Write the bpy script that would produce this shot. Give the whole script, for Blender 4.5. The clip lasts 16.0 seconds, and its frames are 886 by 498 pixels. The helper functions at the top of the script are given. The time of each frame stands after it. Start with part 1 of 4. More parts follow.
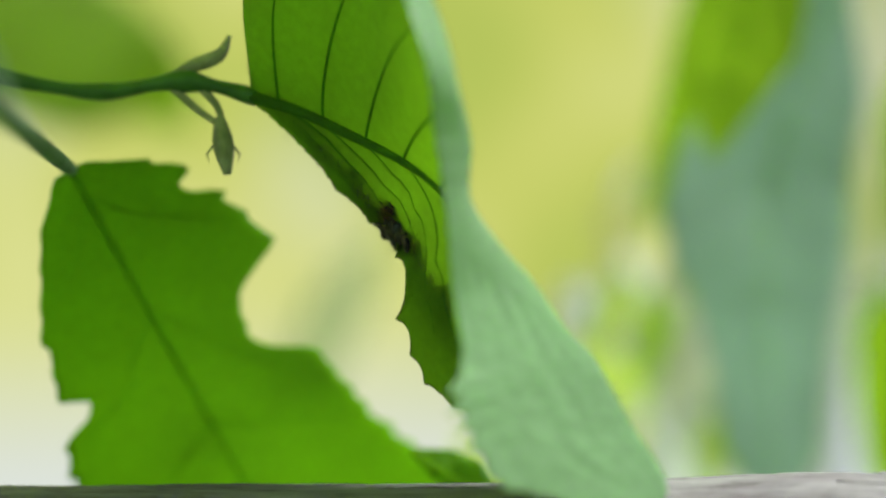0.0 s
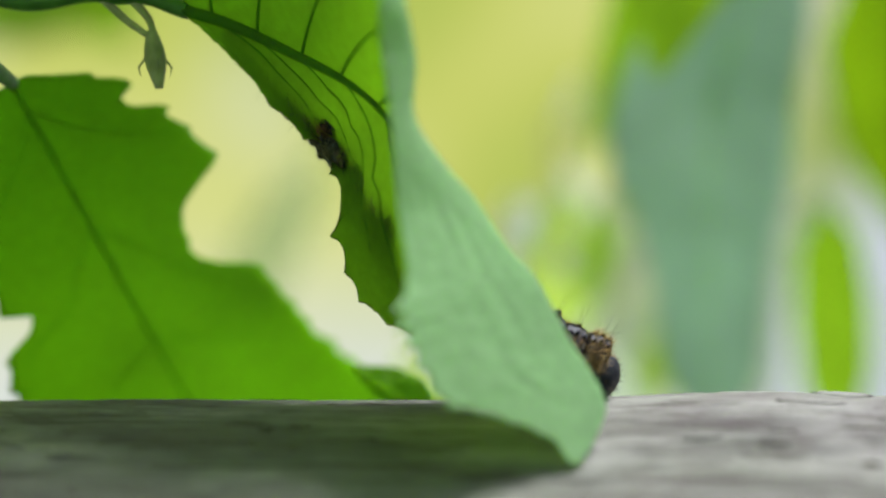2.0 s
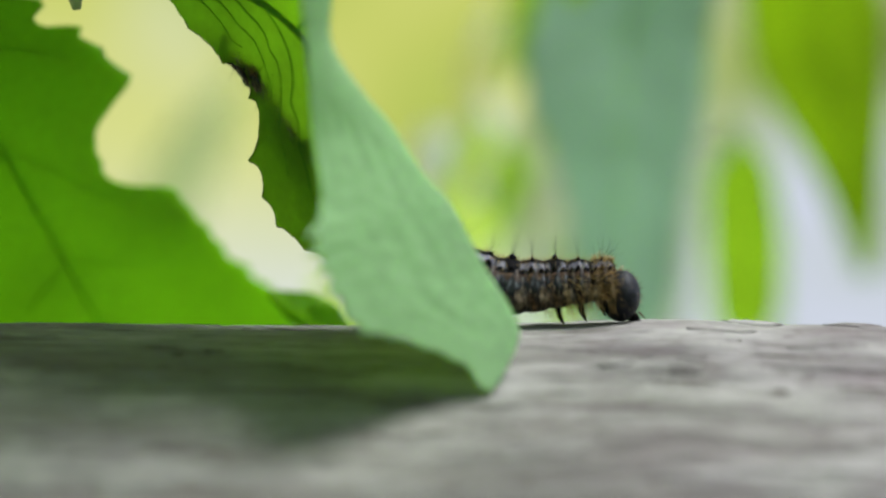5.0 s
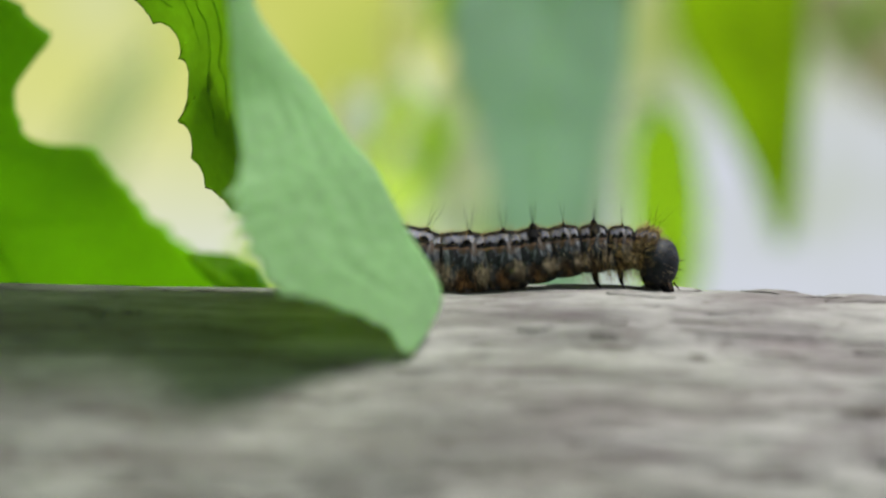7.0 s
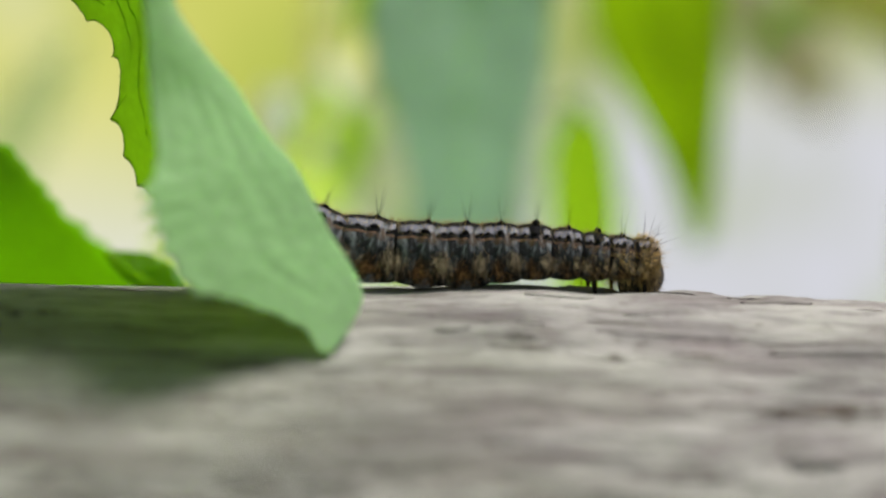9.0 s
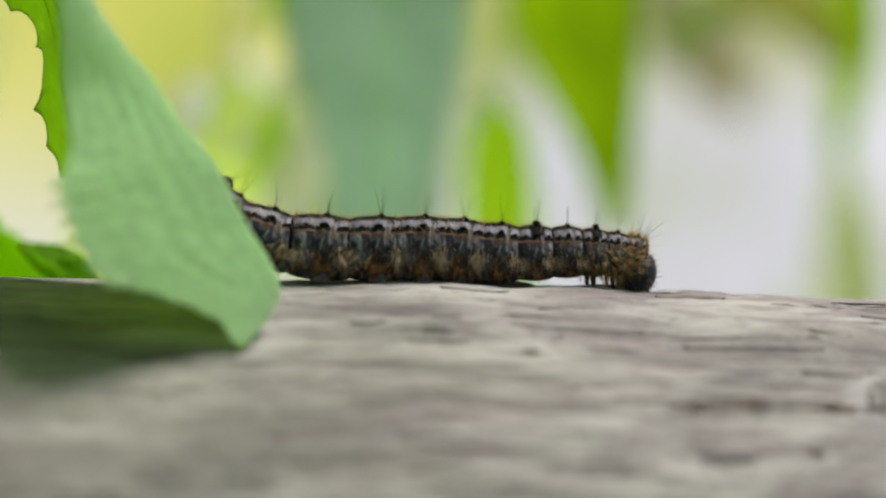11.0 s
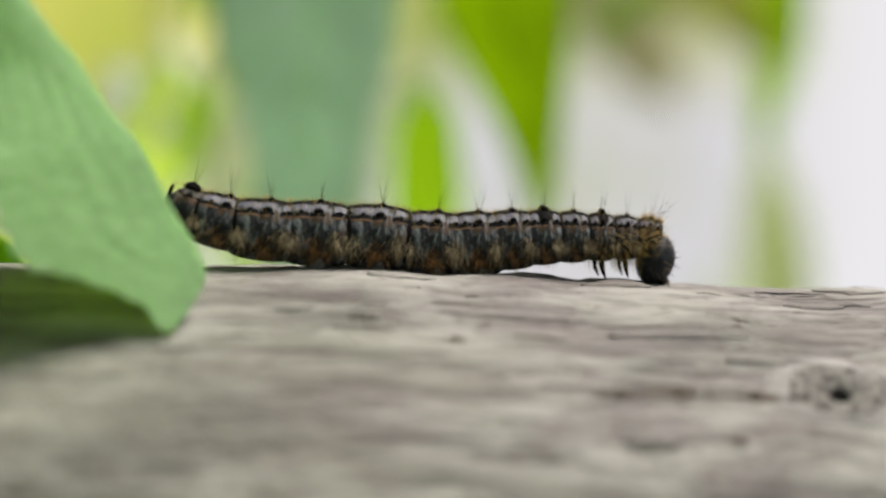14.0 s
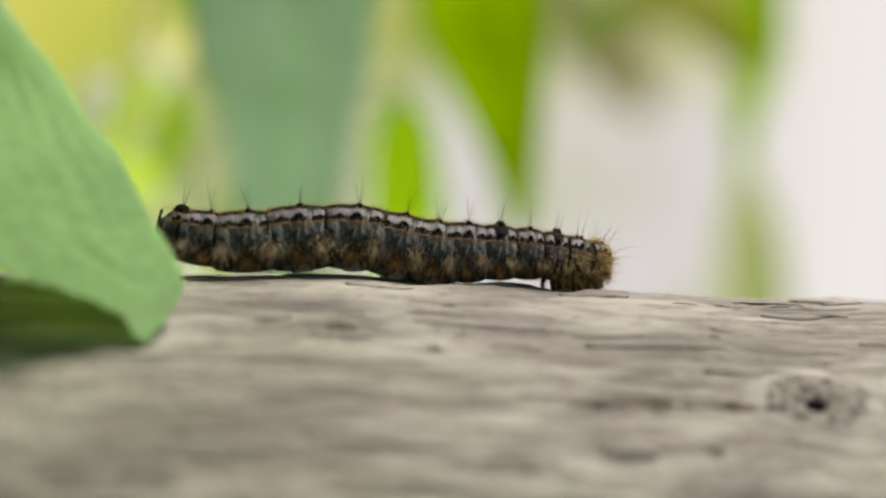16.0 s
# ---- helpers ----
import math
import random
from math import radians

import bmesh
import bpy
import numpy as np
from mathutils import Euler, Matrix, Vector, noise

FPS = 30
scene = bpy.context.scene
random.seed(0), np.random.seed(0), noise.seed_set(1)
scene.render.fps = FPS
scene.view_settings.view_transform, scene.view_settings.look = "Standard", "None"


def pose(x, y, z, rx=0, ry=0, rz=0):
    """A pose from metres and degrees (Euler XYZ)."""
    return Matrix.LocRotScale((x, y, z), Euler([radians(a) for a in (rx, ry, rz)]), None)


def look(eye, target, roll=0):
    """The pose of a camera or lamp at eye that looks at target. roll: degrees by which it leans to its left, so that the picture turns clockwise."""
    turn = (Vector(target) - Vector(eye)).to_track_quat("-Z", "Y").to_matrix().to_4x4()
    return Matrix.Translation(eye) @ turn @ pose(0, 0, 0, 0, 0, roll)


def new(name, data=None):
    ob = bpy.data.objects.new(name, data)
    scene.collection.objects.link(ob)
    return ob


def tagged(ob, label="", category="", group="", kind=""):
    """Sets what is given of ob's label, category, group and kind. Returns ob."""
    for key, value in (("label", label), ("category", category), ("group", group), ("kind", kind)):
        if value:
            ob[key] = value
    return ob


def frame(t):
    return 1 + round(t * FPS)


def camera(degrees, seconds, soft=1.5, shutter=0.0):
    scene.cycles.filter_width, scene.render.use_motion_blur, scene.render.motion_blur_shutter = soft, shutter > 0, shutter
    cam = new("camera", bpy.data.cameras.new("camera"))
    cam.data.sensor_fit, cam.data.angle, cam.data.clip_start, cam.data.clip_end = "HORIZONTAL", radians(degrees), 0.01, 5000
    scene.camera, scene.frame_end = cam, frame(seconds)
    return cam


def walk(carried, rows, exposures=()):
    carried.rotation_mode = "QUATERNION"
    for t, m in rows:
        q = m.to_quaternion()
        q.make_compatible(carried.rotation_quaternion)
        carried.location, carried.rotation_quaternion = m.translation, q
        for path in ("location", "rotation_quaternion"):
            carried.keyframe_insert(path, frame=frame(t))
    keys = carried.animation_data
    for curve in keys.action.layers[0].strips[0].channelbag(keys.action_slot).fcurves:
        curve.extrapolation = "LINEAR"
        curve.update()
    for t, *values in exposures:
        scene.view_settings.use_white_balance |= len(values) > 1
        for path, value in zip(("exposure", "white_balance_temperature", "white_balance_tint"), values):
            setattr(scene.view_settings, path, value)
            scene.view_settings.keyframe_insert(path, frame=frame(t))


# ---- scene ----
# ---------------------------------------------------------------- camera
# The camera turns on its stand close behind a fence rail; lengths below are in millimetres unless they say metres.
STAND = (0.0, 0.0, 0.0127)
TURNS = [
    (0.0, 6.545, 2.847, 1.7),
    (0.5, 6.112, 2.175, 1.633),
    (1.0, 5.689, 1.498, 1.518),
    (1.5, 5.257, 0.874, 1.349),
    (2.0, 4.848, 0.353, 1.256),
    (2.5, 4.4, -0.127, 1.037),
    (3.0, 3.969, -0.502, 0.879),
    (3.5, 3.571, -0.804, 0.812),
    (4.0, 3.173, -1.092, 0.764),
    (6.5, 0.665, -2.926, 0.22),
    (7.0, 0.0, -3.0, -0.0),
    (7.5, -0.616, -3.001, -0.104),
    (8.0, -1.18, -3.024, -0.282),
    (8.5, -1.795, -2.982, -0.182),
    (9.0, -2.415, -2.992, -0.41),
    (9.5, -3.055, -3.002, -0.532),
    (10.0, -3.683, -3.057, -0.617),
    (12.5, -6.301, -3.322, -1.233),
    (13.0, -6.586, -3.391, -1.365),
    (13.5, -6.833, -3.46, -1.345),
    (14.0, -7.063, -3.51, -1.351),
    (14.5, -7.256, -3.558, -1.406),
    (15.0, -7.404, -3.573, -1.398),
    (15.5, -7.55, -3.476, -1.439),
    (16.0, -7.706, -3.208, -1.541),
]
cam = camera(26.0, 16.0, soft=2.3)
cam.data.dof.use_dof = True
cam.data.dof.focus_distance = 0.171
cam.data.dof.aperture_fstop = 9.0
cam.data.dof.aperture_blades = 0
walk(cam, [(t, pose(*STAND, 90 + pitch, roll, yaw)) for t, yaw, pitch, roll in TURNS],
     exposures=[(0.0, 0.55, 6000, 8), (4.0, 0.55, 5900, 8), (6.5, 0.55, 6100, 8), (9.5, 0.55, 6450, 10), (12.5, 0.55, 6550, 10), (14.0, 0.55, 6700, 10), (16.0, 0.55, 7200, 10)])

# ---------------------------------------------------------------- light
SUN_HEIGHT, SUN_TURN = 67.0, 84.0
world = bpy.data.worlds.new("sky")
scene.world = world
world.use_nodes = True
wt = world.node_tree
sky = wt.nodes.new("ShaderNodeTexSky")
sky.sky_type = "NISHITA"
sky.sun_disc = False
sky.sun_elevation = radians(SUN_HEIGHT)
sky.sun_rotation = radians(SUN_TURN)
sky.air_density, sky.dust_density, sky.ozone_density = 1.0, 3.0, 1.0
wt.links.new(sky.outputs[0], wt.nodes["Background"].inputs[0])
wt.nodes["Background"].inputs[1].default_value = 0.055
sun_data = bpy.data.lights.new("sun", "SUN")
sun_data.energy, sun_data.angle, sun_data.color = 5.0, radians(26), (1.0, 0.97, 0.91)
sun = new("sun", sun_data)
sun.matrix_world = look((math.sin(radians(SUN_TURN)) * math.cos(radians(SUN_HEIGHT)), math.cos(radians(SUN_TURN)) * math.cos(radians(SUN_HEIGHT)), math.sin(radians(SUN_HEIGHT))), (0, 0, 0))


# ---------------------------------------------------------------- materials
def material(name):
    m = bpy.data.materials.new(name)
    m.use_nodes = True
    return m, m.node_tree.nodes, m.node_tree.links, m.node_tree.nodes["Principled BSDF"]


def spot_noise(nodes, links, scale, detail=4.0, stretch=(1, 1, 1), rough=0.55, shift=0.0):
    co = nodes.new("ShaderNodeTexCoord")
    mp = nodes.new("ShaderNodeMapping")
    mp.inputs["Scale"].default_value = stretch
    mp.inputs["Location"].default_value = (shift, shift * 0.7, shift * 1.3)
    links.new(co.outputs["Object"], mp.inputs["Vector"])
    n = nodes.new("ShaderNodeTexNoise")
    n.inputs["Scale"].default_value, n.inputs["Detail"].default_value, n.inputs["Roughness"].default_value = scale, detail, rough
    links.new(mp.outputs[0], n.inputs["Vector"])
    return n.outputs["Fac"]


def ramp(nodes, links, fac, stops):
    r = nodes.new("ShaderNodeValToRGB")
    while len(r.color_ramp.elements) < len(stops):
        r.color_ramp.elements.new(0.5)
    for e, (p, c) in zip(r.color_ramp.elements, stops):
        e.position, e.color = p, (*c, 1) if len(c) == 3 else c
    links.new(fac, r.inputs[0])
    return r.outputs[0]


def blend(nodes, links, fac, a, b, mode="MIX"):
    m = nodes.new("ShaderNodeMix")
    m.data_type, m.blend_type = "RGBA", mode
    for sock, v in ((m.inputs[0], fac), (m.inputs[6], a), (m.inputs[7], b)):
        if isinstance(v, (int, float)):
            sock.default_value = v
        elif isinstance(v, tuple):
            sock.default_value = (*v, 1)
        else:
            links.new(v, sock)
    return m.outputs[2]


def bump(nodes, links, height, strength, distance, bsdf):
    b = nodes.new("ShaderNodeBump")
    b.inputs["Strength"].default_value, b.inputs["Distance"].default_value = strength, distance
    links.new(height, b.inputs["Height"])
    links.new(b.outputs[0], bsdf.inputs["Normal"])


def leaf_material(name, face, glow, through_share=0.5, rough=0.42, gloss=0.5, mottle=0.35, grain=260.0):
    """A leaf's skin: a diffuse, slightly waxy face, and the light that comes through it."""
    m, nodes, links, b = material(name)
    big = spot_noise(nodes, links, 55.0, 3.0)
    fine = spot_noise(nodes, links, grain * 4, 3.0)
    dark = tuple(c * (1 - mottle) for c in face)
    col = blend(nodes, links, big, dark, tuple(min(1, c * (1 + mottle)) for c in face))
    col = blend(nodes, links, 0.25, col, ramp(nodes, links, fine, [(0.3, (0.35, 0.35, 0.35)), (0.7, (1, 1, 1))]), "MULTIPLY")
    links.new(col, b.inputs["Base Color"])
    b.inputs["Roughness"].default_value = rough
    b.inputs["Specular IOR Level"].default_value = gloss
    tr = nodes.new("ShaderNodeBsdfTranslucent")
    tcol = blend(nodes, links, big, tuple(c * (1 - mottle * 0.6) for c in glow), tuple(min(1, c * (1 + mottle * 0.4)) for c in glow))
    tcol = blend(nodes, links, 0.2, tcol, ramp(nodes, links, fine, [(0.3, (0.4, 0.4, 0.4)), (0.7, (1, 1, 1))]), "MULTIPLY")
    links.new(tcol, tr.inputs["Color"])
    mix = nodes.new("ShaderNodeMixShader")
    mix.inputs[0].default_value = through_share
    links.new(b.outputs[0], mix.inputs[1])
    links.new(tr.outputs[0], mix.inputs[2])
    links.new(mix.outputs[0], nodes["Material Output"].inputs["Surface"])
    vor = nodes.new("ShaderNodeTexVoronoi")
    vor.inputs["Scale"].default_value = grain * 3.5
    co = nodes.new("ShaderNodeTexCoord")
    links.new(co.outputs["Object"], vor.inputs["Vector"])
    bump(nodes, links, vor.outputs["Distance"], 0.25, 0.0003, b)
    return m


def plain(name, a, b_col, scale=400.0, rough=0.6, gloss=0.4, relief=0.0, stretch=(1, 1, 1)):
    m, nodes, links, b = material(name)
    n = spot_noise(nodes, links, scale, 5.0, stretch)
    links.new(ramp(nodes, links, n, [(0.32, a), (0.68, b_col)]), b.inputs["Base Color"])
    b.inputs["Roughness"].default_value, b.inputs["Specular IOR Level"].default_value = rough, gloss
    if relief:
        bump(nodes, links, n, 0.6, relief, b)
    return m


def wood_material():
    """Bare, weathered timber: grey-beige fibres along the rail, pale worn plates with mauve-brown rims, dark checks and a green bloom."""
    m, nodes, links, b = material("weathered_wood")
    fibre = spot_noise(nodes, links, 1.0, 7.0, (90, 1500, 1500), 0.65)
    patch = spot_noise(nodes, links, 1.0, 4.0, (34, 260, 260), 0.6, 3.1)
    broad = spot_noise(nodes, links, 1.0, 3.0, (22, 50, 50), 0.5, 8.7)
    line = spot_noise(nodes, links, 1.0, 3.0, (26, 900, 900), 0.5, 5.3)
    plate = spot_noise(nodes, links, 1.0, 5.0, (66, 175, 175), 0.6, 11.9)
    speck = spot_noise(nodes, links, 1.0, 3.0, (300, 900, 900), 0.6, 17.1)
    col = ramp(nodes, links, fibre, [(0.25, (0.085, 0.076, 0.074)), (0.5, (0.18, 0.167, 0.165)), (0.75, (0.29, 0.275, 0.27))])
    col = blend(nodes, links, ramp(nodes, links, plate, [(0.48, (0, 0, 0)), (0.58, (0.65, 0.65, 0.65))]), col, (0.305, 0.292, 0.278))
    col = blend(nodes, links, ramp(nodes, links, plate, [(0.34, (0.6, 0.6, 0.6)), (0.46, (0, 0, 0))]), col, (0.118, 0.092, 0.098))
    col = blend(nodes, links, ramp(nodes, links, plate, [(0.45, (0, 0, 0)), (0.475, (0.4, 0.4, 0.4)), (0.50, (0, 0, 0))]), col, (0.11, 0.082, 0.08))
    col = blend(nodes, links, ramp(nodes, links, patch, [(0.52, (0, 0, 0)), (0.66, (0.6, 0.6, 0.6))]), col, (0.11, 0.09, 0.09))
    col = blend(nodes, links, ramp(nodes, links, broad, [(0.48, (0, 0, 0)), (0.68, (0.35, 0.35, 0.35))]), col, (0.20, 0.218, 0.165))
    col = blend(nodes, links, ramp(nodes, links, line, [(0.65, (0, 0, 0)), (0.71, (0.85, 0.85, 0.85))]), col, (0.06, 0.047, 0.043))
    col = blend(nodes, links, ramp(nodes, links, speck, [(0.64, (0, 0, 0)), (0.70, (0.6, 0.6, 0.6))]), col, (0.08, 0.06, 0.05))
    cloud = spot_noise(nodes, links, 1.0, 4.0, (48, 120, 120), 0.6, 23.7)
    col = blend(nodes, links, 1.0, col, ramp(nodes, links, cloud, [(0.36, (0.66, 0.655, 0.65)), (0.5, (0.95, 0.94, 0.93)), (0.62, (1.0, 1.0, 0.98))]), "MULTIPLY")
    links.new(col, b.inputs["Base Color"])
    b.inputs["Roughness"].default_value, b.inputs["Specular IOR Level"].default_value = 0.85, 0.25
    bump(nodes, links, blend(nodes, links, 0.5, fibre, plate), 0.9, 0.0007, b)
    return m


WOOD = wood_material()
CHECK = plain("dark_check", (0.03, 0.025, 0.02), (0.09, 0.07, 0.06), 900, 0.9, 0.1)
PALE_WOOD = plain("pale_weathered_wood", (0.11, 0.10, 0.099), (0.29, 0.275, 0.27), 620, 0.85, 0.2, 0.0003, (0.25, 1, 1))
KNOT = plain("knot_wood", (0.03, 0.026, 0.025), (0.21, 0.195, 0.185), 1300, 0.9, 0.2, 0.0004)
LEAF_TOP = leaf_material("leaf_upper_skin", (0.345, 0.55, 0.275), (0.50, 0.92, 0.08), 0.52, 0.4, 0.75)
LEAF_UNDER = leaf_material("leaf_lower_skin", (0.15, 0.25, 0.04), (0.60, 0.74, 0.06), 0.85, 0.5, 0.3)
LEAF_BACK = leaf_material("back_leaf_skin", (0.14, 0.27, 0.003), (0.41, 0.68, 0.001), 0.76, 0.45, 0.3)
LEAF_BLUE = leaf_material("blue_green_leaf_skin", (0.36, 0.55, 0.38), (0.40, 0.62, 0.37), 0.45, 0.4, 0.7)
LEAF_LIME = leaf_material("lime_leaf_skin", (0.24, 0.36, 0.03), (0.56, 0.74, 0.10), 0.75, 0.5, 0.3)
LEAF_OLIVE = leaf_material("olive_leaf_skin", (0.24, 0.33, 0.02), (0.54, 0.70, 0.04), 0.75, 0.5, 0.3)
LEAF_STRAW = leaf_material("straw_leaf_skin", (0.55, 0.52, 0.20), (0.90, 0.85, 0.36), 0.7, 0.5, 0.3)
LEAF_MINT = leaf_material("mint_leaf_skin", (0.56, 0.60, 0.40), (0.78, 0.82, 0.56), 0.65, 0.5, 0.3)
LEAF_DRY = leaf_material("dry_leaf_skin", (0.64, 0.57, 0.46), (0.80, 0.72, 0.58), 0.6, 0.6, 0.2, 0.15)
# near-white skin: the brightness of sunlight is put into the colour
LEAF_SUN_WHITE = leaf_material("sun_white_leaf_skin", (0.78, 0.80, 0.76), (0.82, 0.85, 0.78), 0.5, 0.5, 0.3, 0.1)
VEIN = leaf_material("leaf_vein_green", (0.12, 0.24, 0.03), (0.36, 0.54, 0.03), 0.76, 0.5, 0.2)
STEM = plain("stem_green", (0.03, 0.09, 0.01), (0.06, 0.16, 0.02), 300, 0.5, 0.4, 0.0002)
SIDE_VEIN = leaf_material("leaf_side_vein_green", (0.12, 0.25, 0.03), (0.36, 0.60, 0.035), 0.78, 0.5, 0.2)
SOFT_VEIN = leaf_material("pale_vein_green", (0.20, 0.34, 0.010), (0.52, 0.80, 0.003), 0.80, 0.5, 0.2)
BITTEN = plain("bitten_brown_edge", (0.02, 0.016, 0.006), (0.07, 0.06, 0.015), 900, 0.8, 0.1)
GREY_STEM = plain("grey_green_stem", (0.10, 0.17, 0.09), (0.17, 0.25, 0.14), 250, 0.7, 0.3, 0.0003)
DRY = plain("dried_bract", (0.20, 0.21, 0.11), (0.36, 0.36, 0.22), 500, 0.7, 0.2)


def skin_material():
    """Slate-grey, finely wrinkled skin with black streaks down the sides and brown flecks."""
    m, nodes, links, b = material("caterpillar_skin")
    blot = spot_noise(nodes, links, 1.0, 5.0, (820, 700, 460), 0.68)
    streak = spot_noise(nodes, links, 1.0, 3.0, (1500, 900, 200), 0.5, 0.4)
    col = ramp(nodes, links, blot, [(0.42, (0.006, 0.007, 0.008)), (0.49, (0.045, 0.049, 0.056)), (0.60, (0.14, 0.148, 0.165))])
    col = blend(nodes, links, ramp(nodes, links, streak, [(0.50, (0, 0, 0)), (0.57, (0.9, 0.9, 0.9))]), col, (0.006, 0.006, 0.007))
    brown = spot_noise(nodes, links, 800.0, 2.0, (1, 1, 0.7), 0.5, 0.9)
    col = blend(nodes, links, ramp(nodes, links, brown, [(0.52, (0, 0, 0)), (0.64, (0.7, 0.7, 0.7))]), col, (0.075, 0.042, 0.022))
    links.new(col, b.inputs["Base Color"])
    b.inputs["Roughness"].default_value, b.inputs["Specular IOR Level"].default_value = 0.65, 0.12
    bump(nodes, links, streak, 0.6, 0.00025, b)
    return m


SKIN = skin_material()
STRIPE = plain("lilac_white_stripe", (0.014, 0.014, 0.022), (0.085, 0.081, 0.115), 1500, 0.55, 0.3, 0.0001)
BLACK = plain("black_tuft", (0.002, 0.002, 0.0025), (0.007, 0.0065, 0.007), 900, 0.8, 0.05)
ORANGE = plain("rusty_line", (0.012, 0.008, 0.005), (0.12, 0.055, 0.02), 900, 0.6, 0.3)
RUST_HAIR = plain("rusty_hair", (0.05, 0.02, 0.007), (0.42, 0.22, 0.09), 1500, 0.6, 0.15)
PALE_HAIR = plain("pale_brown_hair", (0.07, 0.05, 0.03), (0.46, 0.36, 0.24), 1500, 0.6, 0.15)
DARK_HAIR = plain("dark_hair", (0.006, 0.005, 0.0045), (0.022, 0.017, 0.014), 1500, 0.6, 0.12)
GOLD_HAIR = plain("golden_hair", (0.20, 0.115, 0.03), (0.50, 0.33, 0.11), 1500, 0.45, 0.4)
HEAD = plain("head_shell", (0.003, 0.0033, 0.005), (0.010, 0.011, 0.016), 1400, 0.55, 0.18, 0.0003)


def mm(x, y, z):
    return Vector((x, y, z)) * 0.001


# ---------------------------------------------------------------- building helpers
def finish(name, bm, materials, parent=None, label="", smooth=True):
    me = bpy.data.meshes.new(name)
    bmesh.ops.recalc_face_normals(bm, faces=bm.faces) if len(bm.faces) < 4000 else None
    bm.to_mesh(me)
    bm.free()
    for m in materials if isinstance(materials, (list, tuple)) else [materials]:
        me.materials.append(m)
    if smooth:
        me.polygons.foreach_set("use_smooth", [True] * len(me.polygons))
    ob = new(name, me)
    ob.parent = parent
    if label:
        ob["label"] = label
    return ob


def part(name, bm, materials, parent, label=""):
    return finish(name, bm, materials, parent, label)


def empty(name, at=(0, 0, 0)):
    ob = new(name)
    ob.empty_display_size = 0.005
    ob.location = at
    return ob


def spline(knots, s):
    """A smooth curve through knots [(s, point), ...] at s (cubic, uneven knots)."""
    n = len(knots)
    k = 0
    while k < n - 2 and s > knots[k + 1][0]:
        k += 1
    (s1, p1), (s2, p2) = knots[k], knots[k + 1]
    p1, p2 = Vector(p1), Vector(p2)
    h = s2 - s1
    m1 = (p2 - Vector(knots[k - 1][1])) / (s2 - knots[k - 1][0]) if k > 0 else (p2 - p1) / h
    m2 = (Vector(knots[k + 2][1]) - p1) / (knots[k + 2][0] - s1) if k + 2 < n else (p2 - p1) / h
    u = (s - s1) / h
    u2, u3 = u * u, u * u * u
    return p1 * (2 * u3 - 3 * u2 + 1) + m1 * h * (u3 - 2 * u2 + u) + p2 * (-2 * u3 + 3 * u2) + m2 * h * (u3 - u2)


def table(rows, t):
    """Straight lines between rows (t, value)."""
    return float(np.interp(t, [r[0] for r in rows], [r[1] for r in rows]))


def tube(bm, points, radii, sides=8):
    """A tapering round tube through points; metres."""
    rings = []
    for i, p in enumerate(points):
        d = (points[min(i + 1, len(points) - 1)] - points[max(i - 1, 0)]).normalized()
        a = d.cross(Vector((0.13, 0.97, 0.2))).normalized()
        b = d.cross(a)
        rings.append([bm.verts.new(p + radii[i] * (a * math.cos(2 * math.pi * k / sides) + b * math.sin(2 * math.pi * k / sides))) for k in range(sides)])
    for r0, r1 in zip(rings, rings[1:]):
        for k in range(sides):
            bm.faces.new((r0[k], r0[(k + 1) % sides], r1[(k + 1) % sides], r1[k]))
    bm.faces.new(rings[0][::-1])
    bm.faces.new(rings[-1])


def bristle(bm, root, tip, radius, bend=Vector((0, 0, 0))):
    """One thin, three-sided, slightly bent hair."""
    d = (tip - root).normalized()
    a = d.orthogonal().normalized()
    b = d.cross(a)
    mid = (root + tip) / 2 + bend
    r0 = [bm.verts.new(root + radius * (a * math.cos(k * 2.094) + b * math.sin(k * 2.094))) for k in range(3)]
    r1 = [bm.verts.new(mid + 0.7 * radius * (a * math.cos(k * 2.094) + b * math.sin(k * 2.094))) for k in range(3)]
    end = bm.verts.new(tip)
    for k in range(3):
        j = (k + 1) % 3
        bm.faces.new((r0[k], r0[j], r1[j], r1[k]))
        bm.faces.new((r1[k], r1[j], end))


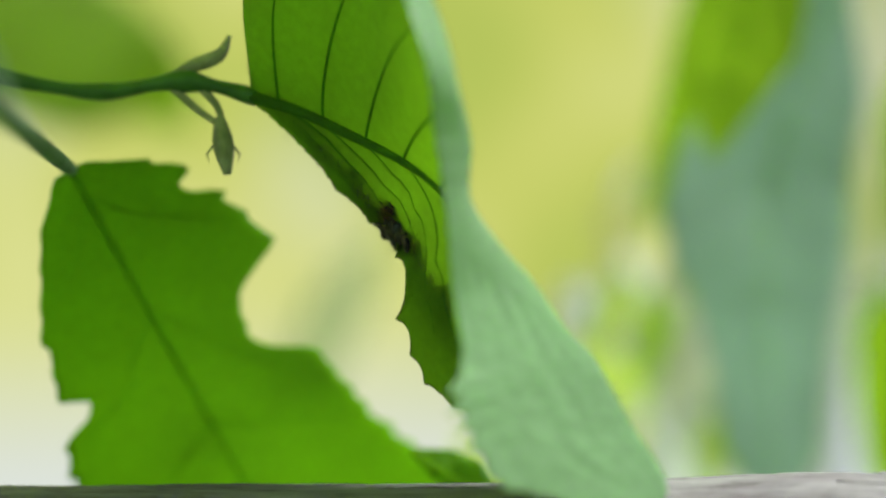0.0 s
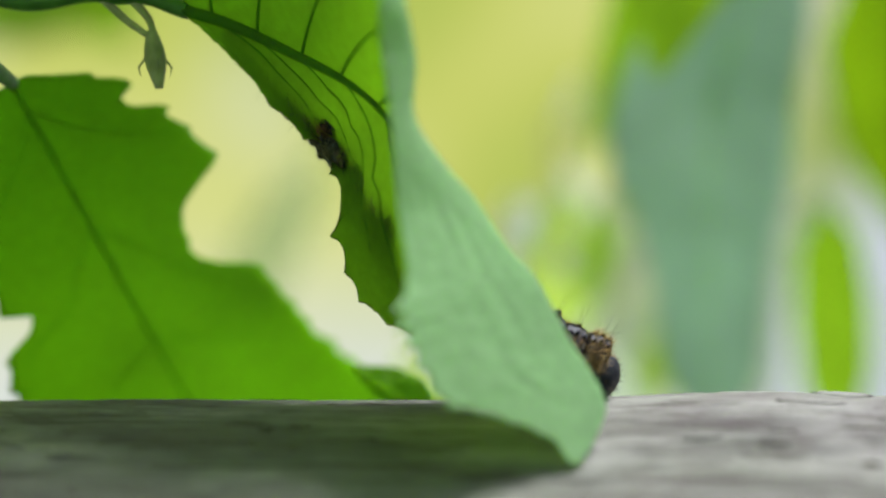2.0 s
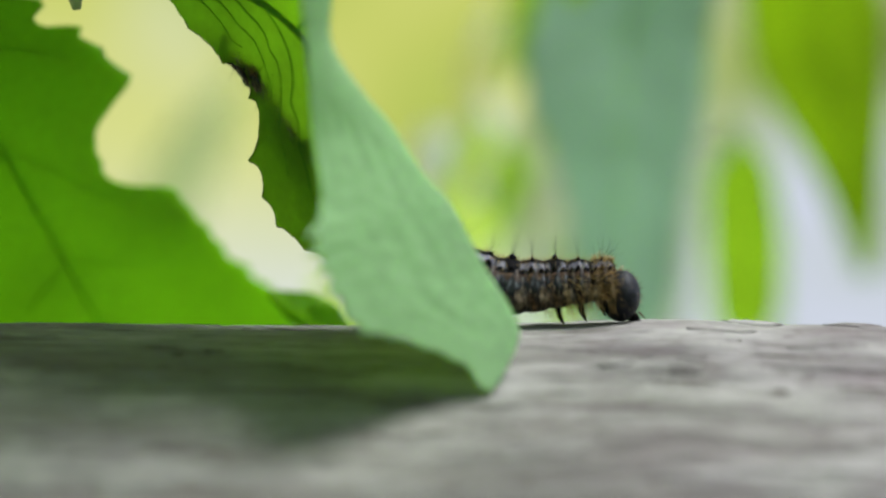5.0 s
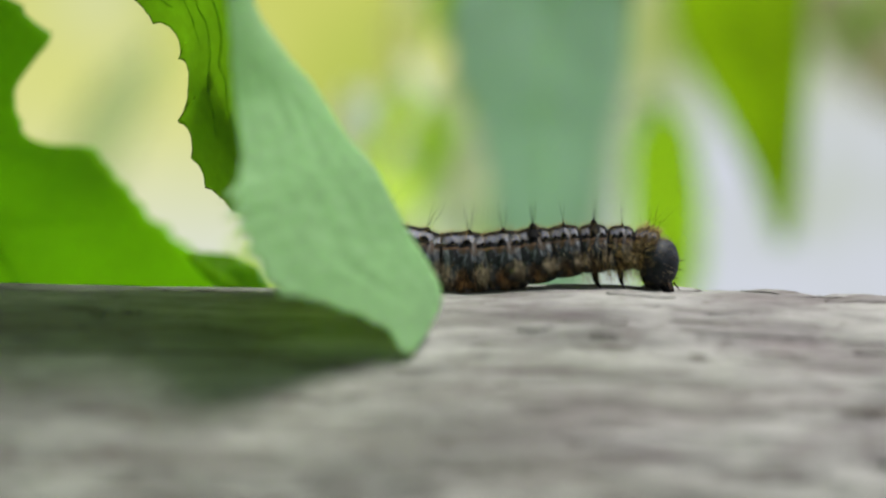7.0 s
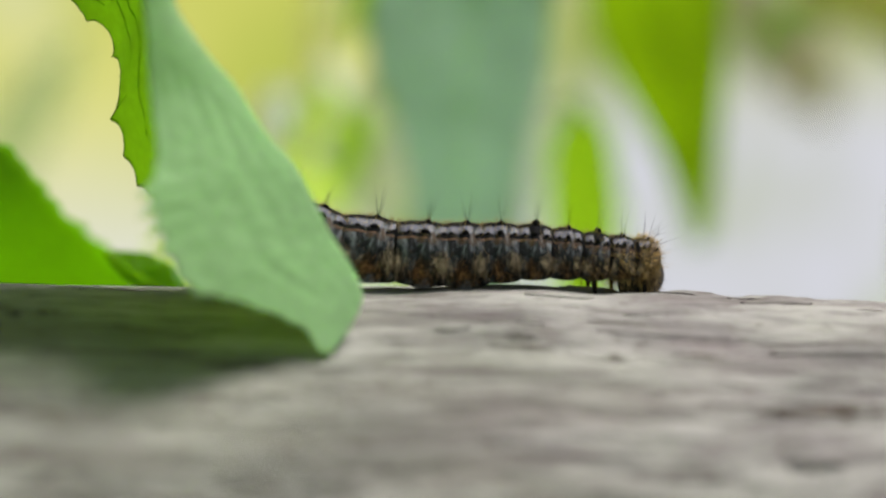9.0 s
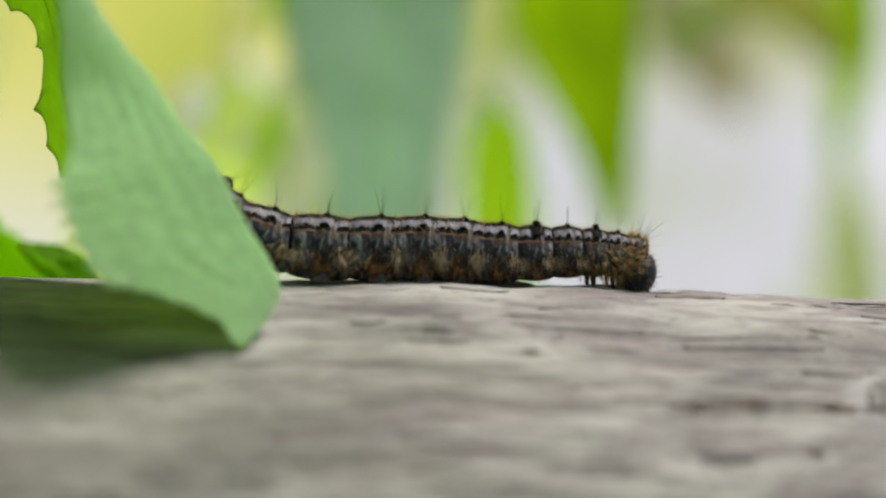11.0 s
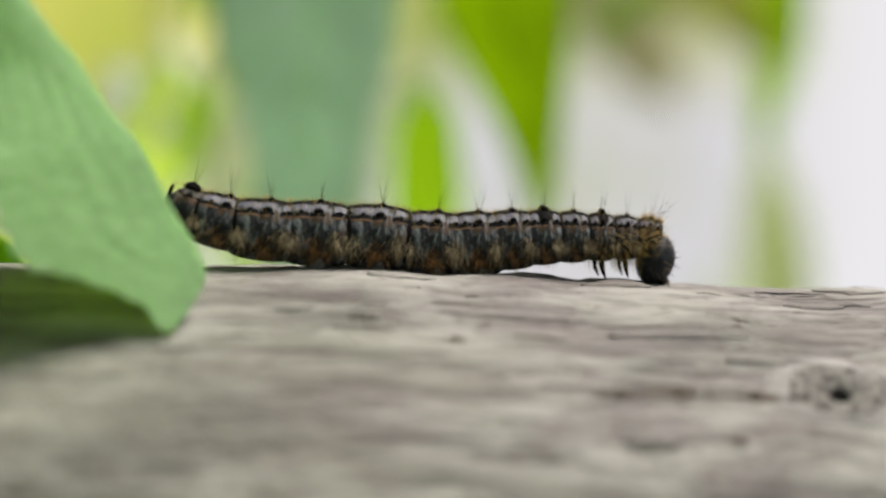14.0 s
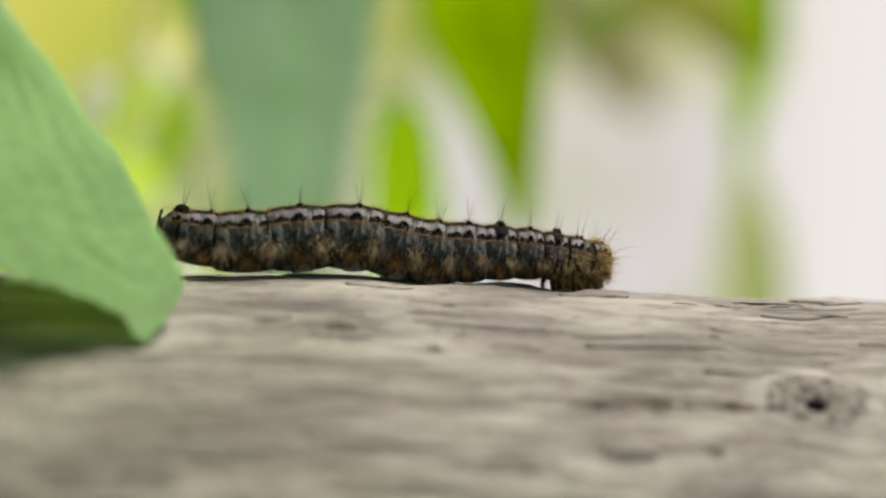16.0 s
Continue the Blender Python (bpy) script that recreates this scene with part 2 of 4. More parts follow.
def sheet(name, surface, ns, nw, thick, mats, parent, label=""):
    """A leaf blade of two skins: surface(s, w) gives the place for s along and w across (both 0 to 1)."""
    grid = [[surface(i / ns, j / nw) for j in range(nw + 1)] for i in range(ns + 1)]
    bm = bmesh.new()
    skins = []
    for side in (1, -1):
        rows = []
        for i in range(ns + 1):
            row = []
            for j in range(nw + 1):
                du = grid[min(i + 1, ns)][j] - grid[max(i - 1, 0)][j]
                dv = grid[i][min(j + 1, nw)] - grid[i][max(j - 1, 0)]
                n = du.cross(dv)
                n = n.normalized() if n.length > 1e-12 else Vector((0, -1, 0))
                row.append(bm.verts.new(grid[i][j] + n * (side * thick / 2)))
            rows.append(row)
        skins.append(rows)
    for k, rows in enumerate(skins):
        for i in range(ns):
            for j in range(nw):
                q = (rows[i][j], rows[i + 1][j], rows[i + 1][j + 1], rows[i][j + 1])
                f = bm.faces.new(q if k == 0 else q[::-1])
                f.material_index = k
    a, b = skins
    rim = [(i, 0) for i in range(ns + 1)] + [(ns, j) for j in range(1, nw + 1)] + [(i, nw) for i in range(ns - 1, -1, -1)] + [(0, j) for j in range(nw - 1, 0, -1)]
    for (i0, j0), (i1, j1) in zip(rim, rim[1:] + rim[:1]):
        f = bm.faces.new((a[i0][j0], b[i0][j0], b[i1][j1], a[i1][j1]))
        f.material_index = 0
    me = bpy.data.meshes.new(name)
    bm.to_mesh(me)
    bm.free()
    for m in mats:
        me.materials.append(m)
    me.polygons.foreach_set("use_smooth", [True] * len(me.polygons))
    ob = new(name, me)
    ob.parent = parent
    if label:
        ob["label"] = label
    return ob


def saw(s, count, depth, seed=0.0):
    """Teeth along a leaf's margin, 0 to depth."""
    u = s * count + seed
    k = math.floor(u)
    f = u - k
    size = 0.65 + 0.35 * math.sin(k * 12.9898 + seed * 7.1)
    return depth * size * (f ** 1.4 if f < 0.86 else (1 - f) / 0.14)


# ---------------------------------------------------------------- the rail
RAIL_Y, RAIL_R, RAIL_TILT = 170.0, 40.0, 0.95
KNOT_X, KNOT_A = 50.96, 0.575


def rail_top(x):
    """Height of the rail's ridge over its even line, at x."""
    return (0.85 * math.exp(-((x - 12.8) / 7.5) ** 2) - 0.12 * math.exp(-((x + 13) / 9) ** 2) - 0.15 * math.exp(-((x - 21) / 4) ** 2)
            + 0.22 * math.exp(-((x - 27) / 5) ** 2) + 0.10 * math.sin(x * 0.31 + 1.0) * (x > -6))


def rail_surface(x, a):
    """The rail's skin at x along and a radians from its top towards the camera's side."""
    arc = a * RAIL_R
    coarse = noise.fractal(Vector((x * 0.035, arc * 0.11, 1.7)), 1.0, 2.0, 3)
    fibre = noise.fractal(Vector((x * 0.05, arc * 0.9, 6.1)), 0.9, 2.1, 3)
    rough = noise.fractal(Vector((x * 0.20, arc * 1.3, 2.2)), 0.9, 2.1, 3)
    check = noise.noise(Vector((x * 0.030 + 4.0, arc * 0.55, 9.3)))
    groove = -0.55 * max(0.0, 1 - abs(check) / 0.035) * (0.5 + 0.5 * noise.noise(Vector((x * 0.09, arc * 0.2, 3.3))))
    calm = 0.45 if x < -4 else 1.0
    r = RAIL_R + 0.42 * coarse * calm + 0.14 * fibre + 0.20 * rough * calm + groove
    top = rail_top(x) * max(0.0, math.cos(min(abs(a) * 1.6, math.pi / 2)))
    dx, dy = (x - KNOT_X) / 4.3, (a - KNOT_A) * RAIL_R / 3.6
    k = math.hypot(dx, dy)
    if k < 2.2:
        r += 0.12 * math.exp(-((k - 1.0) / 0.3) ** 2) + 0.35 * math.exp(-(k / 0.9) ** 2) * math.sin(k * 15) * 0.4 - 1.5 * math.exp(-(k / 0.17) ** 2)
    slope = math.tan(radians(RAIL_TILT)) * x
    return mm(x, RAIL_Y - r * math.sin(a), -RAIL_R - slope + r * math.cos(a) + top)


def build_rail():
    xs = list(np.concatenate([np.linspace(-1200, -70, 30)[:-1], np.linspace(-70, 80, 620), np.linspace(80, 1200, 30)[1:]]))
    angles = list(np.concatenate([np.linspace(-math.pi, -0.55, 14)[:-1], np.linspace(-0.55, 1.35, 200), np.linspace(1.35, math.pi, 12)[1:-1]]))
    verts = [tuple(rail_surface(x, a)) for x in xs for a in angles]
    n = len(angles)
    faces = [(i * n + j, i * n + (j + 1) % n, (i + 1) * n + (j + 1) % n, (i + 1) * n + j) for i in range(len(xs) - 1) for j in range(n)]
    faces += [tuple(range(n))[::-1], tuple((len(xs) - 1) * n + j for j in range(n))]
    me = bpy.data.meshes.new("fence_rail")
    me.from_pydata(verts, [], faces)
    me.materials.append(WOOD)
    me.polygons.foreach_set("use_smooth", [True] * len(me.polygons))
    me.update()
    rail = new("fence_rail", me)
    tagged(rail, "round weathered grey wooden fence rail with cracks", "fence rail", kind="structure")
    # the knot's rough heart
    bm = bmesh.new()
    rings = []
    for i in range(9):
        k = 0.12 + 0.88 * i / 8
        ring = []
        for j in range(28):
            th = 2 * math.pi * j / 28
            w = 1 + 0.13 * noise.noise(Vector((math.cos(th) * 2, math.sin(th) * 2, 0.4)))
            p = rail_surface(KNOT_X + 4.3 * k * w * math.cos(th), KNOT_A + 3.3 * k * w * math.sin(th) / RAIL_R)
            out = mm(0, -math.sin(KNOT_A), math.cos(KNOT_A))
            lift = 0.20 + 0.30 * noise.noise(Vector((math.cos(th) * k * 4, math.sin(th) * k * 4, 7.7))) - 0.45 * (k > 0.97) - 0.5 * (k < 0.2)
            ring.append(bm.verts.new(p + out * lift))
        rings.append(ring)
    for r0, r1 in zip(rings, rings[1:]):
        for j in range(28):
            bm.faces.new((r0[j], r0[(j + 1) % 28], r1[(j + 1) % 28], r1[j]))
    part("knot", bm, KNOT, rail, "rough brown-grey knot with a dark hole")
    # paler, swollen wood round the knot
    bm = bmesh.new()
    rings = []
    for i in range(7):
        ring = []
        for j in range(40):
            th = 2 * math.pi * j / 40
            w = 1 + 0.30 * noise.noise(Vector((math.cos(th) * 1.6, math.sin(th) * 1.6, 2.4))) * (i / 6)
            k = 1.0 + 0.42 * w * i / 6
            a = KNOT_A + 3.2 * k * math.sin(th) / RAIL_R
            p = rail_surface(KNOT_X + 4.2 * k * math.cos(th), a)
            lift = 0.12 * math.sin(math.pi * (0.15 + 0.85 * i / 6)) * (0.6 + 0.8 * noise.noise(Vector((math.cos(th) * 3, math.sin(th) * 3, i * 0.4)))) - 0.05 * (i == 6)
            ring.append(bm.verts.new(p + mm(0, -math.sin(a), math.cos(a)) * lift))
        rings.append(ring)
    for r0, r1 in zip(rings, rings[1:]):
        for j in range(40):
            bm.faces.new((r0[j], r0[(j + 1) % 40], r1[(j + 1) % 40], r1[j]))
    part("knot_collar", bm, PALE_WOOD, rail, "pale swollen wood round the knot")
    bm = bmesh.new()
    c = rail_surface(KNOT_X + 0.1, KNOT_A) + mm(0, -math.sin(KNOT_A), math.cos(KNOT_A)) * 0.9
    bmesh.ops.create_icosphere(bm, subdivisions=2, radius=0.00085, matrix=Matrix.Translation(c) @ Matrix.Diagonal((1.2, 0.6, 1.0, 1)))
    part("knot_hole", bm, BLACK, rail)
    return rail


def splinter(x0, x1, a, width, lift, rail):
    """A thin flake of wood along the grain, raised at its far edge, over a dark gap."""
    bm = bmesh.new()
    n = 16
    top, low = [], []
    for i in range(n + 1):
        u = i / n
        x = x0 + (x1 - x0) * u
        w = width * math.sin(math.pi * min(1, u * 0.9 + 0.06)) ** 0.7
        rise = lift * math.sin(math.pi * u) ** 0.8
        jag = 0.12 * noise.noise(Vector((x * 1.7, a * 30, 0.3)))
        for rows, da, up in ((top, (-w * 0.5 + jag) / RAIL_R, rise), (low, (w * 0.5 + jag) / RAIL_R, 0.03)):
            p = rail_surface(x, a + da)
            out = mm(0, -math.sin(a), math.cos(a))
            rows.append((bm.verts.new(p + out * (up + 0.10)), bm.verts.new(p + out * (up - 0.04))))
    for i in range(n):
        (a0, b0), (a1, b1) = top[i], top[i + 1]
        (c0, d0), (c1, d1) = low[i], low[i + 1]
        for q in ((a0, a1, c1, c0), (b0, d0, d1, b1), (a0, b0, b1, a1), (c0, c1, d1, d0)):
            bm.faces.new(q)
    bm.faces.new((top[0][0], low[0][0], low[0][1], top[0][1]))
    bm.faces.new((top[n][0], top[n][1], low[n][1], low[n][0]))
    return part("splinter", bm, WOOD, rail)


def crack(x0, x1, a, width, rail, wander=0.25):
    """A dark open check: a thin, sharp-ended sliver of shadowed wood lying along the grain."""
    bm = bmesh.new()
    n = 24
    top, low = [], []
    for i in range(n + 1):
        u = i / n
        x = x0 + (x1 - x0) * u
        w = width * (0.08 + math.sin(math.pi * u) ** 0.6) * (0.7 + 0.5 * noise.noise(Vector((x * 0.9, a * 17, 5.0))))
        da = wander * noise.noise(Vector((x * 0.22, a * 9, 1.0)))
        for rows, sign in ((top, -1), (low, 1)):
            b = a + (da + sign * w / 2) / RAIL_R
            p = rail_surface(x, b)
            rows.append(bm.verts.new(p + mm(0, -math.sin(b), math.cos(b)) * 0.08))
    for i in range(n):
        bm.faces.new((top[i], top[i + 1], low[i + 1], low[i]))
    return part("crack", bm, CHECK, rail)


rail = build_rail()
for x in (-1.14, 1.14):
    bm = bmesh.new()
    foot, head_z = -1.1, -0.075 - math.tan(radians(RAIL_TILT)) * x
    tube(bm, [Vector((x, 0.17, foot + (head_z - foot) * i / 12)) for i in range(13)], [0.055 + 0.003 * noise.noise(Vector((x, i * 0.7, 0))) for i in range(13)], 16)
    tagged(finish("fence_post", bm, WOOD), "round weathered grey wooden post under the rail", "fence post", kind="structure")
for x0, x1, a, w, lift in ((17.72, 23.14, -0.02, 0.9, 0.35), (26.21, 32.71, 0.043, 1.0, 0.4), (33.19, 39.55, 0.093, 1.0, 0.5), (26.94, 33.77, -0.01, 0.8, 0.35), (32.25, 40.53, 0.009, 1.1, 0.45), (54.81, 61.46, 0.052, 0.8, 0.3), (50.23, 55.74, 0.211, 0.8, 0.2), (19.32, 30.35, 0.336, 1.4, 0.2), (33.23, 45.16, 0.397, 1.2, 0.2), (42.37, 47.52, 0.494, 1.0, 0.2)):
    splinter(x0, x1, a, w, lift, rail)
for x0, x1, a, w in ((-57.6, -16.29, -0.08, 0.35), (26.41, 34.06, 0.599, 0.55), (32.23, 43.19, 0.607, 1.1), (40.44, 47.69, 0.603, 1.3), (40.55, 42.27, 0.728, 0.9), (31.57, 32.65, 0.603, 0.8), (30.27, 34.2, 0.617, 0.7), (24.56, 29.65, 0.43, 0.5), (27.06, 29.71, 0.43, 0.6), (11.63, 15.69, 0.427, 0.5), (42.89, 47.71, 0.147, 0.3), (50.57, 55.71, 0.117, 0.3), (43.15, 45.19, 0.353, 0.35), (-46.01, -41.26, 0.42, 0.7), (-40.04, -23.96, 0.456, 0.4), (-27.57, -7.79, 0.23, 0.22), (-26.16, -12.43, 0.447, 0.28), (-28.96, -9.75, -0.08, 0.2), (-3.41, 9.57, 0.456, 0.25), (-2.92, 9.33, 0.552, 0.2), (1.1, 6.98, 0.406, 0.18), (34.88, 40.77, 0.583, 0.6), (22.87, 28.03, 0.782, 0.5), (17.91, 23.47, 0.282, 0.3), (17.14, 18.5, 0.188, 0.7), (19.59, 21.33, 0.445, 0.6), (-13.97, -6.18, 0.487, 0.3)):
    crack(x0, x1, a, w, rail)

# small checks, chips and lifted fibres all along the weathered face
wear = random.Random(17)
for k in range(75):
    x0, a = wear.uniform(-62, 74), wear.uniform(-0.03, 1.05)
    if math.hypot(x0 + 3 - KNOT_X, (a - KNOT_A) * RAIL_R) > 6:
        crack(x0, x0 + wear.uniform(2, 11) * (1.6 if x0 < -4 else 1.0), a, wear.uniform(0.06, 0.30) * (1.0 if x0 < -4 else 0.65), rail, 0.9)
for k in range(14):
    x0, a = wear.uniform(4, 74), wear.uniform(-0.02, 0.75) ** 1.0
    if math.hypot(x0 + 2 - KNOT_X, (a - KNOT_A) * RAIL_R) > 6:
        splinter(x0, x0 + wear.uniform(2.0, 7.0), a, wear.uniform(0.4, 1.3), wear.uniform(0.05, 0.25), rail)

# the ground far below the rail, and the self-lit painted garden far round it
bm = bmesh.new()
bmesh.ops.create_grid(bm, x_segments=40, y_segments=40, size=60.0, matrix=Matrix.Translation((0, 0, -1.1)))
GRASS = plain("mown_grass", (0.05, 0.10, 0.02), (0.12, 0.20, 0.05), 3.0, 0.9, 0.1)
tagged(finish("ground", bm, GRASS), "green lawn under the fence", "ground", kind="structure")


def garden_glow():
    """Far, self-lit backdrop: sunlit leaves and gaps of white sky painted as glow."""
    m = bpy.data.materials.new("self_lit_far_garden")
    m.use_nodes = True
    nodes, links = m.node_tree.nodes, m.node_tree.links
    nodes.remove(nodes["Principled BSDF"])
    big = spot_noise(nodes, links, 5.0, 2.0, (1, 1, 0.8), 0.4, 2.4)
    mid = spot_noise(nodes, links, 10.0, 2.0, (1, 1, 0.6), 0.5, 6.0)
    co = nodes.new("ShaderNodeTexCoord")
    sep = nodes.new("ShaderNodeSeparateXYZ")
    links.new(co.outputs["Object"], sep.inputs[0])
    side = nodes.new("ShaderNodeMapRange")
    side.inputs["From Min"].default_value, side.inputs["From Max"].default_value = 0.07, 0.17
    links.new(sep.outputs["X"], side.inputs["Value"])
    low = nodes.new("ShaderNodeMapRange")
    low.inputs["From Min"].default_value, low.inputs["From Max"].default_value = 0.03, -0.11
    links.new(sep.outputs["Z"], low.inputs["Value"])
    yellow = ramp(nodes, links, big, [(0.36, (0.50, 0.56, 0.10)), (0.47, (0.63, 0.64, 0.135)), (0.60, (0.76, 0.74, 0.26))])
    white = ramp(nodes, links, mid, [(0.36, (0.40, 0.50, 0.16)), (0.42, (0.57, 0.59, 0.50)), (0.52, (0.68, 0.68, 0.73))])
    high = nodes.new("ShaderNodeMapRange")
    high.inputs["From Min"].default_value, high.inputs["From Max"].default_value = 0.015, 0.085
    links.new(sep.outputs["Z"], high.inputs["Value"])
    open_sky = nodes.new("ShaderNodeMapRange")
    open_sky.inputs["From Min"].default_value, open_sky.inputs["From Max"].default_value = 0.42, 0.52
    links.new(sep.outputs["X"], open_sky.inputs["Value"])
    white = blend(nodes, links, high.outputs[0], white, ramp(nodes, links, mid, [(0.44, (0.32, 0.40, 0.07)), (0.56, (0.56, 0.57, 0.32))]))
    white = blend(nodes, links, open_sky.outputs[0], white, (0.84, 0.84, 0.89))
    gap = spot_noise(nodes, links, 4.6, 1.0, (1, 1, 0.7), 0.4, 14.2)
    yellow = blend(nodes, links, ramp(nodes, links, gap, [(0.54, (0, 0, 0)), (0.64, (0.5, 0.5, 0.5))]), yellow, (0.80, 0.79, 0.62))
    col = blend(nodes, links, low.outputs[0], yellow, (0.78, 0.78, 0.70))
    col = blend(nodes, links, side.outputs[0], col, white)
    # the unseen half behind the camera glows as added fill light
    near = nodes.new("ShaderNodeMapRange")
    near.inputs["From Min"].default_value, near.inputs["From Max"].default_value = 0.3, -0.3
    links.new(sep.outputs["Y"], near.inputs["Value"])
    unseen_fill = ramp(nodes, links, mid, [(0.38, (0.17, 0.25, 0.12)), (0.6, (0.64, 0.72, 0.68))])
    col = blend(nodes, links, near.outputs[0], col, unseen_fill)
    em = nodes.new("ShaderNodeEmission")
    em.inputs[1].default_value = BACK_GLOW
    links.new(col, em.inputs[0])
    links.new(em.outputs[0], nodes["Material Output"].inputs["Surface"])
    return m


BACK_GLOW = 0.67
bm = bmesh.new()
cols = []
for i in range(97):
    a = radians(-180 + 360 * i / 96)
    cols.append([bm.verts.new((1.6 * math.sin(a), 1.6 * math.cos(a), z)) for z in (-0.22, -0.1, 0.1, 0.3, 0.7, 1.3)])
for c0, c1 in zip(cols, cols[1:]):
    for k in range(5):
        bm.faces.new((c0[k], c1[k], c1[k + 1], c0[k + 1]))
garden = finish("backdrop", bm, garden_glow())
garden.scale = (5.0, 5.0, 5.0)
tagged(garden, "self-lit yellow-green garden and white sky far off", "backdrop", kind="structure")

# ---------------------------------------------------------------- the folded leaf
LEAF_RIB = ((0, (-37.9, 172.0, 36.1)), (0.12, (-33.1, 171.0, 34.4)), (0.25, (-27.7, 169.0, 31.6)), (0.4, (-22.3, 166.0, 28.6)), (0.5, (-19.0, 164.0, 25.8)), (0.6, (-16.4, 162.0, 21.7)), (0.7, (-13.2, 159.0, 14.7)), (0.85, (-9.5, 158.0, 6.9)), (0.95, (-4.0, 157.0, 0.4)), (1, (-2.5, 152.3, -3.8)))
LEAF_EATEN = ((0, (-37.9, 172.0, 35.9)), (0.12, (-33.4, 172.0, 31.4)), (0.25, (-29.9, 172.0, 26.8)), (0.37, (-27.1, 172.0, 23.9)), (0.45, (-24.8, 172.0, 20.7)), (0.57, (-24.8, 171.0, 15.1)), (0.66, (-22.2, 170.5, 9.3)), (0.74, (-19.4, 168.5, 7.1)), (0.85, (-12.5, 166.0, 3.2)), (0.95, (-5.5, 161.0, 0.8)), (1, (-2.5, 152.3, -3.8)))
LEAF_FOLD = ((0, (-37.9, 172.0, 36.3)), (0.12, (-35.6, 164.0, 46.4)), (0.25, (-23.8, 156.0, 50.4)), (0.37, (-17.4, 150.0, 40.2)), (0.45, (-15.2, 148.0, 33.1)), (0.52, (-14.7, 151.2, 28.7)), (0.58, (-15.0, 151.9, 24.3)), (0.64, (-12.5, 152.5, 20.2)), (0.7, (-10.4, 153.5, 17.7)), (0.76, (-7.6, 154.3, 13.4)), (0.82, (-5.5, 155.2, 10.9)), (0.88, (-3.1, 155.5, 6.1)), (0.93, (-1.2, 156.0, 3.0)), (0.965, (-0.3, 155.9, 0.7)), (0.985, (-0.9, 154.7, -1.2)), (1, (-2.5, 152.3, -3.8)))
LEAF_NEAR = ((0, (-37.9, 172.0, 36.3)), (0.12, (-35.5, 164.0, 47.1)), (0.25, (-24.3, 153.0, 49.5)), (0.4, (-17.2, 143.5, 35.6)), (0.5, (-16.7, 146.0, 28.9)), (0.58, (-16.3, 147.6, 23.4)), (0.66, (-16.0, 148.2, 16.8)), (0.72, (-15.3, 147.2, 12.4)), (0.78, (-15.3, 145.9, 9.2)), (0.84, (-14.2, 145.6, 5.5)), (0.885, (-12.3, 145.9, 2.0)), (0.92, (-9.9, 147.7, 1.1)), (0.95, (-7.0, 149.8, -0.1)), (0.975, (-4.6, 151.4, -1.4)), (1, (-2.5, 152.3, -3.8)))
TEETH = ((0.0, 0.0), (0.14, 0.3), (0.24, 0.5), (0.37, 1.5), (0.45, 2.8), (0.57, 1.4), (0.62, 0.8), (0.66, 0.8), (0.74, 0.8), (0.80, 0.6), (0.86, 0.4), (1.0, 0.0))


def bitten(s):
    """How deep the margin is eaten: hollows that meet in sharp points."""
    for (s0, depth), (s1, _) in zip(TEETH, TEETH[1:]):
        if s0 <= s < s1:
            return depth * math.sin(math.pi * (s - s0) / (s1 - s0)) ** 0.6
    return 0.0


def folded_leaf_at(s, w):
    """The folded leaf's middle sheet: w runs from the eaten margin over the rib and the fold to the near margin."""
    rib, fold = spline(LEAF_RIB, s), spline(LEAF_FOLD, s)
    eaten, near = spline(LEAF_EATEN, s), spline(LEAF_NEAR, s)
    inward = rib - eaten
    along = (spline(LEAF_EATEN, min(1.0, s + 0.03)) - spline(LEAF_EATEN, max(0.0, s - 0.03))).normalized()
    inward = inward - along * inward.dot(along)
    if inward.length > 0.01:
        inward.normalize()
    bite = bitten(s) + 0.10 * noise.noise(Vector((s * 90, 0, 0.2)))
    eaten = eaten + inward * min(bite, 0.7 * (rib - eaten).length) - inward * saw(s, 22, 0.15, 0.3)
    to_near = near - fold
    if to_near.length > 0.5:
        near = near + to_near.normalized() * (saw(s, 42, 1.9, 0.1) if s > 0.76 else saw(s, 36, 0.35, 0.1))
    if w < 0.3:
        u = w / 0.3
        p = eaten.lerp(rib, u)
        sag = Vector((0.0, 0.2, 0.0)) * math.sin(math.pi * u) * min(1.0, (rib - eaten).length / 5)
        p = p + sag
    elif w < 0.65:
        u = (w - 0.3) / 0.35
        p = rib.lerp(fold, u) + Vector((0.25, -1.1, 0.2)) * math.sin(math.pi * u) * min(1.0, (rib - fold).length / 12)
    else:
        u = (w - 0.65) / 0.35
        roll = Vector((0.8, 0.5, 0.2)) * math.sin(math.pi * min(1.0, u * 1.0)) * 0.9 * min(1.0, (near - fold).length / 5) * min(1.0, (1.0 - s) * 5)
        p = fold.lerp(near, u) + roll
    ripple = 0.10 * noise.noise(Vector((s * 14, w * 16, 4.0))) * min(1.0, (1.0 - s) * 6) + 0.04 * min(1.0, (1.0 - s) * 5) * math.sin(w * 105 + s * 5) * (w > 0.66) * math.sin(math.pi * (w - 0.65) / 0.35)
    return (p + Vector((0, -1, 0)) * ripple) * 0.001


